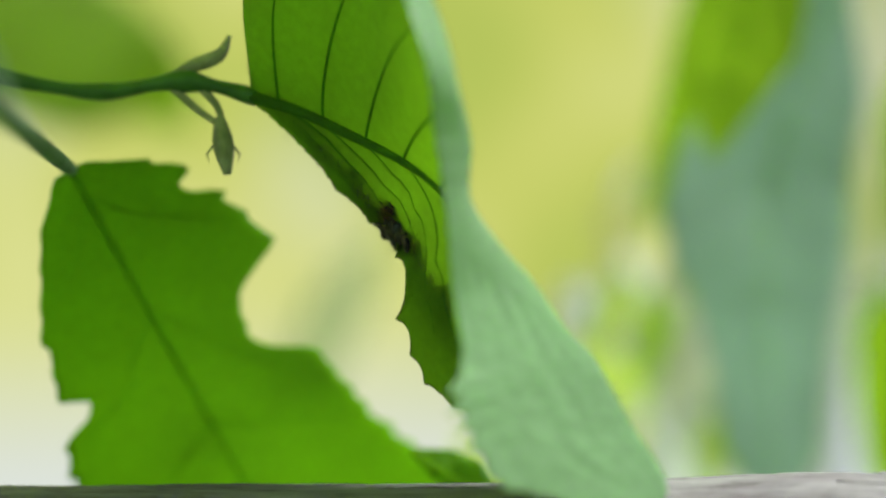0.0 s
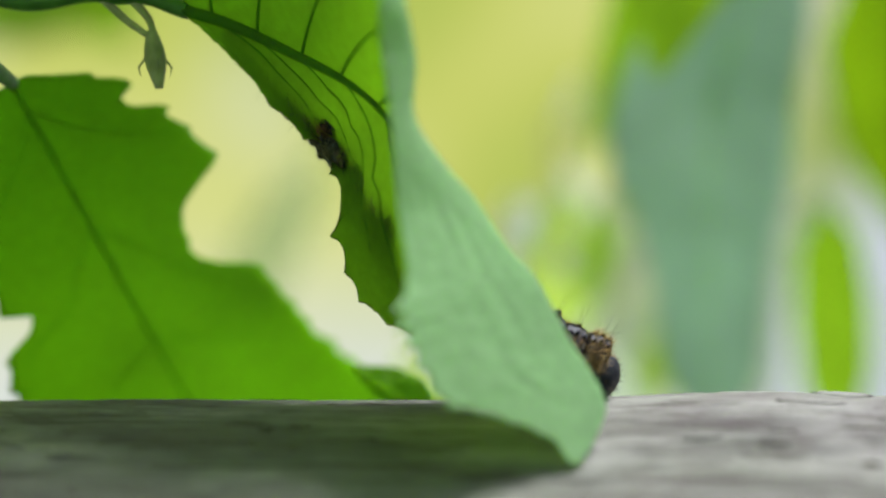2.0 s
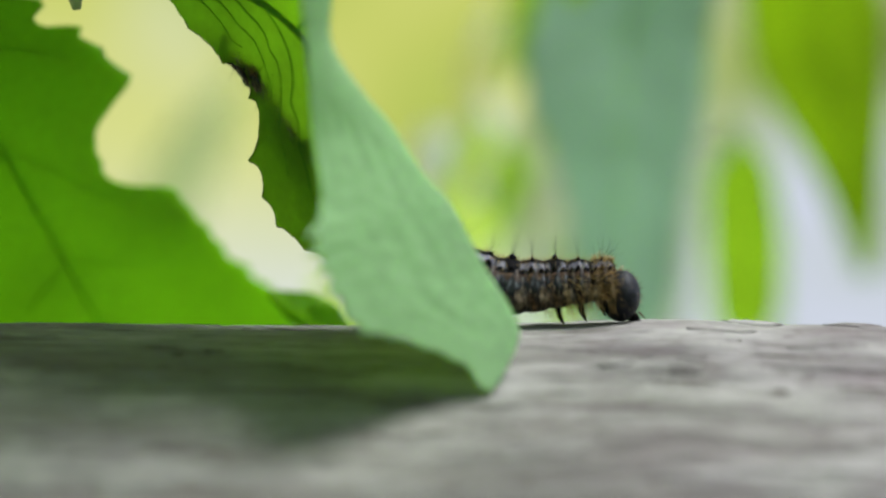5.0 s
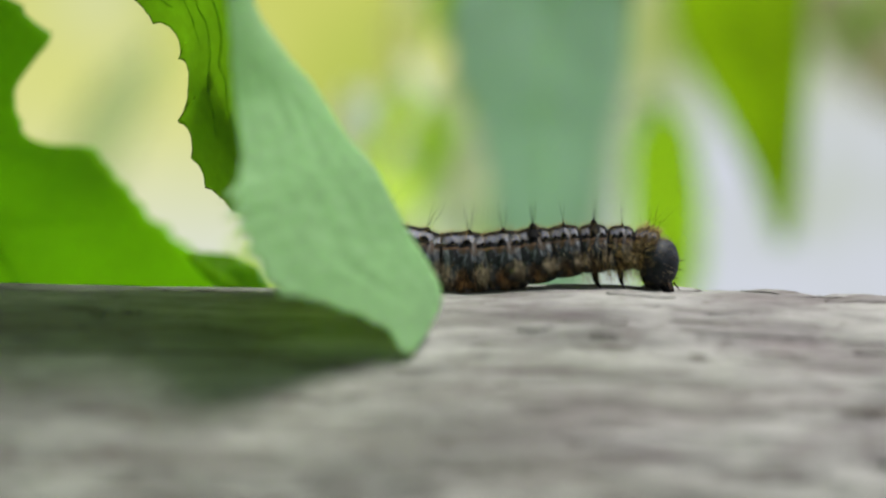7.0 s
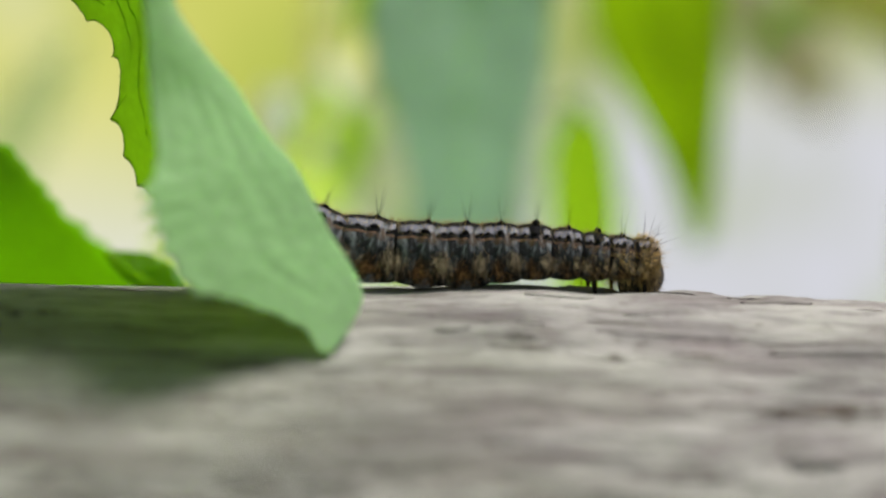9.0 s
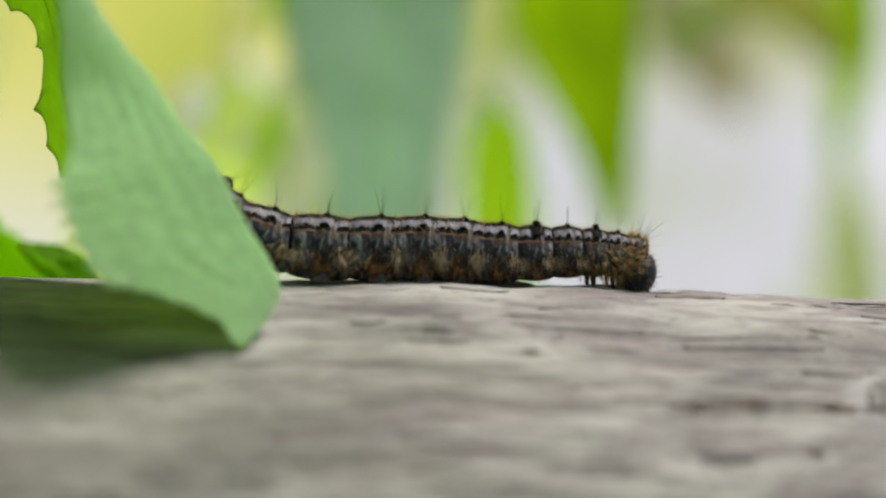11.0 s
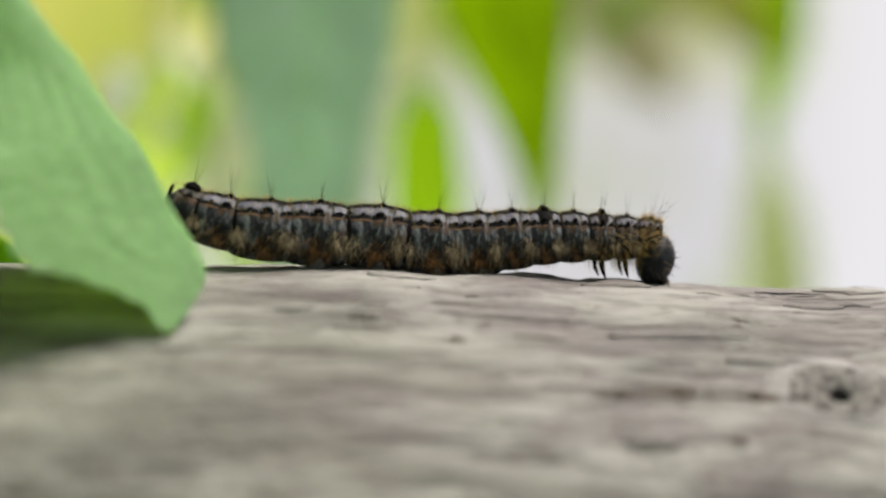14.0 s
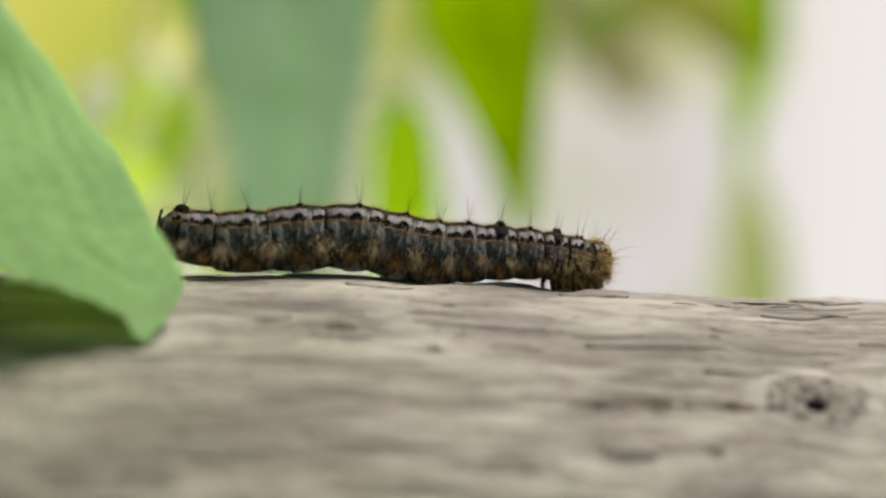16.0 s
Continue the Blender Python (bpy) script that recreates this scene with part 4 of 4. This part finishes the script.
def build_caterpillar():
    rnd = random.Random(5)
    bug = empty("caterpillar")
    segs = []
    for i in range(N_SEG):
        scale = SEG_SIZE[i]
        bm = bmesh.new()
        rows = [[bm.verts.new(seg_point(u / 10, 2 * math.pi * k / 24, 0, scale * (1.0 if not (i == 0 and u < 4) else 0.45 + 0.14 * u)) * 0.001) for k in range(24)] for u in range(11)]
        for r0, r1 in zip(rows, rows[1:]):
            for k in range(24):
                bm.faces.new((r0[k], r0[(k + 1) % 24], r1[(k + 1) % 24], r1[k]))
        bm.faces.new(rows[0][::-1])
        bm.faces.new(rows[-1])
        seg = part("body_segment", bm, SKIN, bug)
        segs.append(seg)
        u_lo = 0.3 if i == 0 else 0.06
        for side in (-1, 1):
            bm = bmesh.new()
            patch(bm, u_lo + 0.05, 0.88, side * 0.41, side * 0.79, 0.05, scale, 8, 4, 0.8, i + side)
            part("pale_stripe", bm, STRIPE, seg, "lilac-white stripe")
            bm = bmesh.new()
            patch(bm, u_lo, 0.95, side * 0.95, side * 1.02, 0.05, scale, 8, 2, 1.2, i * 1.3)
            part("rusty_line", bm, ORANGE, seg)
            bm = bmesh.new()
            patch(bm, u_lo, 0.95, side * 0.14, side * 0.43, 0.08, scale, 8, 3, 0.6, i * 1.7)
            patch(bm, u_lo, 0.95, side * 0.77, side * 0.95, 0.07, scale, 14, 2, 2.6, i * 2.1)
            part("black_line", bm, BLACK, seg)
            bm = bmesh.new()
            patch(bm, 0.92, 1.0, side * 0.40, side * 2.3, 0.10, scale, 2, 10)
            patch(bm, 0.0, 0.07, side * 0.40, side * 2.3, 0.10, scale, 2, 10)
            part("dark_fold", bm, BLACK, seg, "black crease between segments")
            for u, th, size in ((0.50, 0.78, 0.30), (0.80, 0.80, 0.2), (0.25, 0.78, 0.16), (0.55, 1.32, 0.2)):
                bm = bmesh.new()
                c = seg_point(u, side * th, 0.05, scale) * 0.001
                bmesh.ops.create_icosphere(bm, subdivisions=2, radius=size * 0.001, matrix=Matrix.Translation(c) @ Matrix.Diagonal((1, 0.6, 0.9, 1)))
                part("black_spot", bm, BLACK, seg)
            # tuft on the back with long bristles
            bm = bmesh.new()
            big = i in (0, 8, 10)
            size = 0.00062 if i == 0 else (0.00046 if big else 0.00026)
            c = seg_point(0.55, side * 0.25, 0.05, scale) * 0.001
            bmesh.ops.create_icosphere(bm, subdivisions=2, radius=size, matrix=Matrix.Translation(c) @ Matrix.Diagonal((1.5 if i == 0 else 0.9, 1.0, 0.85 if i == 0 else 1.0, 1)))
            if i in (8, 10):
                patch(bm, 0.36, 0.70, side * 0.15, side * 0.82, 0.16, scale, 8, 6, 0.5, i)
            part("black_tuft", bm, BLACK, seg)
            bm = bmesh.new()
            for k in range(3 if not big else 5):
                d = Vector((rnd.uniform(-0.22, 0.3), side * rnd.uniform(-0.1, 0.35), 1.0)).normalized()
                ln = rnd.uniform(1.2, 3.6) * 0.001
                bristle(bm, c, c + d * ln, 0.000015, Vector((rnd.uniform(-1, 1), 0, 0)) * 0.00012)
            part("bristle", bm, DARK_HAIR, seg)
            # short down on the back that catches the light
            bm = bmesh.new()
            for k in range(120):
                u, th = rnd.uniform(0.02, 0.98), side * rnd.uniform(0.0, 0.95)
                r0 = seg_point(u, th, 0, scale) * 0.001
                n = Vector((rnd.uniform(-0.5, 0.5), math.sin(th), math.cos(th) + 0.2)).normalized()
                bristle(bm, r0, r0 + n * rnd.uniform(0.25, 0.75) * 0.001, 0.000014)
            part("down", bm, GOLD_HAIR, seg)
            # the skirt of rusty hair along the side
            for mat, count, name, warts in (
                    (RUST_HAIR, 190 if i in (0, 3, 4, 5, 6) else 110, "side_hair", ((0.45, 1.95, 0.45, 0.95), (0.55, 2.2, 0.5, 0.8))),
                    (PALE_HAIR, 110 if i < 9 else 150, "pale_side_hair", ((0.80, 1.55, 0.22, 1.4), (0.12, 1.7, 0.25, 1.3))),
                    (DARK_HAIR, 95 if i < 9 else 150, "dark_side_hair", ((0.30, 1.9, 0.5, 1.2), (0.88, 1.5, 0.3, 1.5), (0.55, 1.7, 0.4, 1.2)))):
                bm = bmesh.new()
                for k in range(count):
                    # most hairs hang from warts on the side, a few stand between them
                    cu, cth, spread, far = rnd.choice(warts)
                    loose = rnd.random() < (0.10 if i < 9 else 0.45)
                    u = rnd.uniform(0.02, 0.98) if loose else cu + rnd.gauss(0, 0.07)
                    th = side * (rnd.uniform(1.4 if i < 9 else 1.0, 2.5) if loose else cth + rnd.gauss(0, 0.16))
                    r0 = seg_point(u, th, -0.05, scale) * 0.001
                    fan = rnd.gauss(0, spread) - 0.1
                    n = Vector((fan, side * rnd.uniform(0.10, 0.42), -rnd.uniform(0.6, 1.2))).normalized()
                    bristle(bm, r0, r0 + n * rnd.uniform(0.6, 1.5) * far * (1.0 if i < 9 else 0.75) * 0.001, 0.000017, Vector((0, side * 0.2, 0.05)) * 0.001)
                part(name, bm, mat, seg)
            # feet
            if i in (0, 3, 4, 5, 6):
                bm = bmesh.new()
                top = seg_point(0.5, side * 2.35, -0.3, scale)
                foot = Vector((0.1, side * 1.5, -2.7))
                tube(bm, [top.lerp(foot, k / 6) * 0.001 for k in range(7)], [0.0001 * v for v in (8.2, 8.0, 7.4, 6.6, 6.2, 6.8, 7.0)], 10)
                part("proleg", bm, SKIN, seg, "stumpy dark proleg")
            if i >= 10:
                bm = bmesh.new()
                top = seg_point(0.5, side * 2.3, -0.2, scale)
                knee, foot = top + Vector((0.15, side * 0.3, -0.75)), top + Vector((0.75, side * 0.05, -1.55))
                tube(bm, [v * 0.001 for v in (top, top.lerp(knee, 0.5), knee, knee.lerp(foot, 0.5), foot)], [0.00042, 0.00036, 0.00028, 0.0002, 0.00006], 8)
                part("leg", bm, BLACK, seg, "short black hooked leg")
        # the belly is flat where no prolegs stand
        for ob in [seg] + list(seg.children):
            flat = 1.0 if ob.name.startswith("leg") else BELLY[i]
            for v in ob.data.vertices:
                v.co.x *= SEG_LONG[i]
                if v.co.z < 0:
                    v.co.z *= flat
    # head
    bm = bmesh.new()
    bmesh.ops.create_uvsphere(bm, u_segments=28, v_segments=20, radius=0.0021, matrix=Matrix.Diagonal((0.79, 1.12, 1.11, 1)))
    for v in bm.verts:
        v.co.z += -0.00012 * math.cos(v.co.y / 0.0021 * 1.4) * (v.co.z > 0.0012) * 3 * math.exp(-(v.co.y / 0.0003) ** 2)
        v.co.x *= 1.0 + 0.06 * math.cos(v.co.y / 0.0021 * 4)
    head = part("head", bm, HEAD, bug, "round blue-black head")
    segs.append(head)
    for side in (-1, 1):
        bm = bmesh.new()
        tube(bm, [Vector((0.0010, side * 0.0006, -0.0017)), Vector((0.0014, side * 0.0005, -0.0022)), Vector((0.0015, side * 0.0002, -0.0025))], [0.00045, 0.00035, 0.0001], 8)
        part("jaw", bm, BLACK, head)
        bm = bmesh.new()
        bristle(bm, Vector((0.0014, side * 0.0009, -0.0014)), Vector((0.0021, side * 0.0013, -0.0021)), 0.00012)
        part("antenna", bm, ORANGE, head)
    bm = bmesh.new()
    for k in range(70):
        th, ph = rnd.uniform(-1.9, 1.9), rnd.uniform(-0.8, 1.4)
        n = Vector((math.cos(th) * math.cos(ph), math.sin(th) * math.cos(ph), math.sin(ph)))
        r0 = n * 0.0018
        bristle(bm, r0, r0 + (n + Vector((0.2, 0, 0.3))).normalized() * rnd.uniform(0.3, 0.9) * 0.001, 0.00002)
    part("face_hair", bm, DARK_HAIR, head)
    bm = bmesh.new()
    for k in range(260):
        th, ph = rnd.choice((-1, 1)) * rnd.uniform(0.5, 3.0), rnd.uniform(-0.9, 1.5)
        n = Vector((math.cos(th) * math.cos(ph), math.sin(th) * math.cos(ph), math.sin(ph)))
        r0 = Vector((n.x * 0.0017, n.y * 0.0020, n.z * 0.0022))
        bristle(bm, r0, r0 + (n + Vector((0.5, 0, -0.2))).normalized() * rnd.uniform(0.25, 0.8) * 0.001, 0.000017)
    part("head_down", bm, PALE_HAIR, head, "pale brown down on the head")
    # golden collar behind the head
    for i, count in ((10, 80), (11, 240), (12, 620)):
        bm = bmesh.new()
        for k in range(count):
            th = rnd.choice((-1, 1)) * (rnd.uniform(0.0, 2.6) if i == 12 else rnd.uniform(1.05, 2.5))
            r0 = seg_point(rnd.uniform(0.0 if i < 12 else 0.1, 1.0), th, 0, SEG_SIZE[i]) * 0.001
            r0.x *= SEG_LONG[i]
            n = Vector((rnd.uniform(-0.3, 1.0), math.sin(th), math.cos(th) - (0.5 if i < 12 else 0.0))).normalized()
            bristle(bm, r0, r0 + n * rnd.uniform(0.5, 1.8) * (0.55 if abs(th) < 1.0 else 1.0) * 0.001, 0.00002)
        part("collar", bm, GOLD_HAIR, segs[i], "collar of golden hair")
    bm = bmesh.new()
    for k in range(22):
        th = rnd.uniform(-1.4, 1.4)
        r0 = seg_point(rnd.uniform(0.2, 0.9), th, 0, 0.75) * 0.001
        r0.x *= SEG_LONG[12]
        n = Vector((rnd.uniform(-0.2, 1.5), math.sin(th), math.cos(th) + rnd.uniform(-0.3, 0.3))).normalized()
        bristle(bm, r0, r0 + n * rnd.uniform(1.4, 4.0) * 0.001, 0.000017, Vector((0, 0, 0.0002)))
    part("bristle", bm, DARK_HAIR, segs[12])
    tagged(bug, "dark hairy caterpillar with a lilac-white stripe and rusty sides", "caterpillar")
    return bug, segs


caterpillar, SEGMENTS = build_caterpillar()

# the way of the caterpillar: down the back of the leaf and on along the rail
WAY_LEAF = ((0, (-36.9, 174.3, 40.0)), (1, (-32.5, 174.3, 34.3)), (2, (-28.4, 174.0, 29.9)), (3, (-24.6, 173.1, 25.3)), (4, (-20.6, 170.7, 20.8)), (5, (-17.2, 168.3, 16.1)), (6, (-13.2, 167.6, 11.4)), (7, (-9.0, 168.2, 7.3)), (8, (-4.8, 169.3, 4.5)), (9, (-0.8, 170.0, 3.1)), (10, (4.0, 170.0, 2.85)))
TAIL_AT = ((0, 0.5), (2, 6.0), (4, 13.5), (6.3, 22.5), (7, 26.5), (8.5, 33.5), (10, 41.0), (12.3, 49.5), (14.5, 51.0), (15.5, 52.2), (16, 52.2))
HEAD_AT = ((0, 49.0), (0.5, 50.4), (1, 51.0), (1.5, 52.8), (2.1, 55.0), (2.7, 57.6), (3.3, 59.7), (4.2, 60.4), (6.3, 69.5), (7, 74.3), (7.8, 75.6), (8.4, 77.7), (9, 80.6), (9.6, 82.3),
           (10.2, 85.5), (12.3, 90.4), (12.7, 91.0), (13.1, 92.9), (13.5, 94.6), (14, 95.8), (14.5, 97.4), (15, 96.6), (15.5, 94.8), (16, 92.2))
HEAD_TURN = ((0, 0), (2.8, 0), (3.4, 38), (4.2, 35), (5.5, 0), (6, -10), (7, -22), (7.25, -15), (7.6, 22), (8.5, 40), (10, 45), (11.5, -30), (12.3, -68), (13.1, -58), (13.6, -20), (14.5, -12), (15.2, 45), (16, 70))
HEAD_DIP = ((0, 8), (3.5, 22), (5, 5), (7, 5), (7.8, 15), (8.4, 18), (10, 22), (12.3, 20), (13.4, 16), (14.1, 15), (14.5, 8), (15, 12), (15.5, 15), (16, 32))
HEAD_DROP = ((0, 0.3), (3.5, 0.7), (5, 0.2), (7, 0.1), (8, 0.5), (9, 0.7), (10, 0.8), (12.3, 0.0), (13.4, -0.1), (14.1, 0.1), (14.5, -0.6), (15, 0.0), (15.5, 0.3), (16, 1.1))
# waves of lifting that run forwards along the body: time, segment, millimetres
HUMPS = ((0, 12, 0), (2, 12, 0.3), (3.3, 11.5, 1.0), (4.2, 11.5, 0.8), (5.6, 12, 0), (5.65, 4, 0), (6.5, 8, -0.4), (7.2, 8.5, -0.5), (7.9, 9, 0.0), (8.2, 10, 0.4), (8.5, 11.5, 0), (8.55, 3, 0.4), (8.75, 3.4, 1.1), (9.0, 4.2, 1.1), (9.25, 5.2, 1.3), (9.7, 8.2, 1.0), (10.2, 11, 0.3), (10.5, 12, 0),
         (10.55, 2, 0), (12.3, 4.2, 0.8), (12.8, 6.2, 0.8), (13.4, 9, 0.7), (14, 10.5, 0.8), (14.6, 11, 0.9), (15.0, 10.5, 0.8), (15.4, 11.5, 0.3), (15.6, 12, 0), (15.65, 3, 0), (16, 5, 0.8))
# how far the body sags between the leaf and the rail
SAG = ((0, 0), (4.2, 0), (6.3, 1.0), (7, 1.2), (8, 1.5), (9, 0.8), (10, 0.2), (12, 0))
# degrees by which the folded leaf is turned about its tip
SWING = ((0, -2.4), (0.5, -2.2), (1, -1.6), (2, -0.3), (2.6, 0), (4, -0.8), (5.5, -1.2), (6.5, -1.8), (7, -3), (8, -4.2), (9, -6.4), (10, -8), (12.5, -8.6), (16, -9))
LEAF_TIP = Vector(LEAF_RIB[-1][1])
LENGTHS = [0.0]
for (_, p), (_, q) in zip(WAY_LEAF, WAY_LEAF[1:]):
    LENGTHS.append(LENGTHS[-1] + (Vector(q) - Vector(p)).length)
WAY_SCALE = 0.9906
LENGTHS = [v * WAY_SCALE for v in LENGTHS]
WAY = [(s, p) for s, (_, p) in zip(LENGTHS, WAY_LEAF)]
WAY_END = LENGTHS[-1]


def way_at(q):
    """The body's middle after q mm of the way, and the direction of its back."""
    x_end = WAY[-1][1][0]
    if q < WAY_END:
        p = spline(WAY + [(WAY_END + 4, (x_end + 4, 170.0, ride(x_end + 4)))], q)
    else:
        x = x_end + q - WAY_END
        p = Vector((x, 170.0, ride(x)))
    k = min(1.0, max(0.0, (q - 30) / 16))
    k = k * k * (3 - 2 * k)
    back = Vector((-0.45, 0.78, -0.30)).lerp(Vector((0.25, 0.3, 0.9)), k) if k < 1 else Vector((0, 0, 1))
    if k >= 0.999:
        back = Vector((0, 0, 1))
    return p, back.normalized()


def ride(x):
    return 2.6 + rail_top(x) - math.tan(radians(RAIL_TILT)) * x


def body_pose(q, hump):
    p, back = way_at(q)
    ahead = (way_at(q + 1.2)[0] - way_at(q - 1.2)[0]).normalized()
    side = back.cross(ahead).normalized()
    up = ahead.cross(side)
    m = Matrix((ahead, side, up)).transposed().to_4x4()
    m.translation = (p + up * hump) * 0.001
    return m


def motions():
    times = [0.25 * k for k in range(65)]
    rows = [[] for _ in SEGMENTS]
    for t in times:
        tail, head = table(TAIL_AT, t), table(HEAD_AT, t)
        spots, backs = [], []
        for i in range(N_SEG):
            u = SEG_MID[i] / (N_SEG + 0.35)
            q = tail + (head - tail) * (u + 0.012 * math.sin(2 * math.pi * (SEG_MID[i] / 6.5 - t / 2.4)))
            centre, rise = [float(np.interp(t, [h[0] for h in HUMPS], [h[k] for h in HUMPS])) for k in (1, 2)]
            hump = rise * math.exp(-((SEG_MID[i] - 0.4 - centre) / 2.2) ** 2) + (0.98 - SEG_SIZE[i]) * 2.6
            if i < 4 and t > 8.6:
                hump += (1.4, 1.0, 0.55, 0.2)[i] * min(1, (t - 8.6) / 1.2) * (0.15 if t > 15.4 else 0.85)
            if i >= 10:
                hump -= table(HEAD_DROP, t) * (0.15, 0.4, 0.75)[i - 10]
            p, back = way_at(q)
            hump -= table(SAG, t) * math.exp(-((p.x + 8) / 7) ** 2)
            held = min(1.0, max(0.0, (-5.0 - p.x) / 10))
            p = Matrix.Translation(LEAF_TIP) @ pose(0, 0, 0, 0, 0, table(SWING, t) * held) @ (p - LEAF_TIP)
            spots.append(p + back * hump)
            backs.append(back)
        for i in range(N_SEG):
            ahead = (spots[min(i + 1, N_SEG - 1)] - spots[max(i - 1, 0)]).normalized()
            side = backs[i].cross(ahead).normalized()
            m = Matrix((ahead, side, ahead.cross(side))).transposed().to_4x4()
            m.translation = spots[i] * 0.001
            if i >= 10:
                m = m @ pose(0, 0, 0, 0, table(HEAD_DIP, t) * (0.1, 0.2, 0.4)[i - 10], table(HEAD_TURN, t) * (0.05, 0.15, 0.4)[i - 10])
            rows[i].append((t, m))
        m = body_pose(head - 2.9, 0.1 - table(HEAD_DROP, t))
        rows[-1].append((t, m @ pose(0, 0, 0, 0, table(HEAD_DIP, t), table(HEAD_TURN, t)) @ pose(0.0017, 0, 0)))
    for seg, r in zip(SEGMENTS, rows):
        walk(seg, r)
    # the folded leaf turns a little about its tip as the caterpillar leaves it
    tip, root = mm(*LEAF_RIB[-1][1]), mm(*LEAF_RIB[0][1])
    walk(folded_leaf, [(t, Matrix.Translation(tip) @ pose(0, 0, 0, 0, 0, turn) @ Matrix.Translation(root - tip)) for t, turn in SWING])


motions()
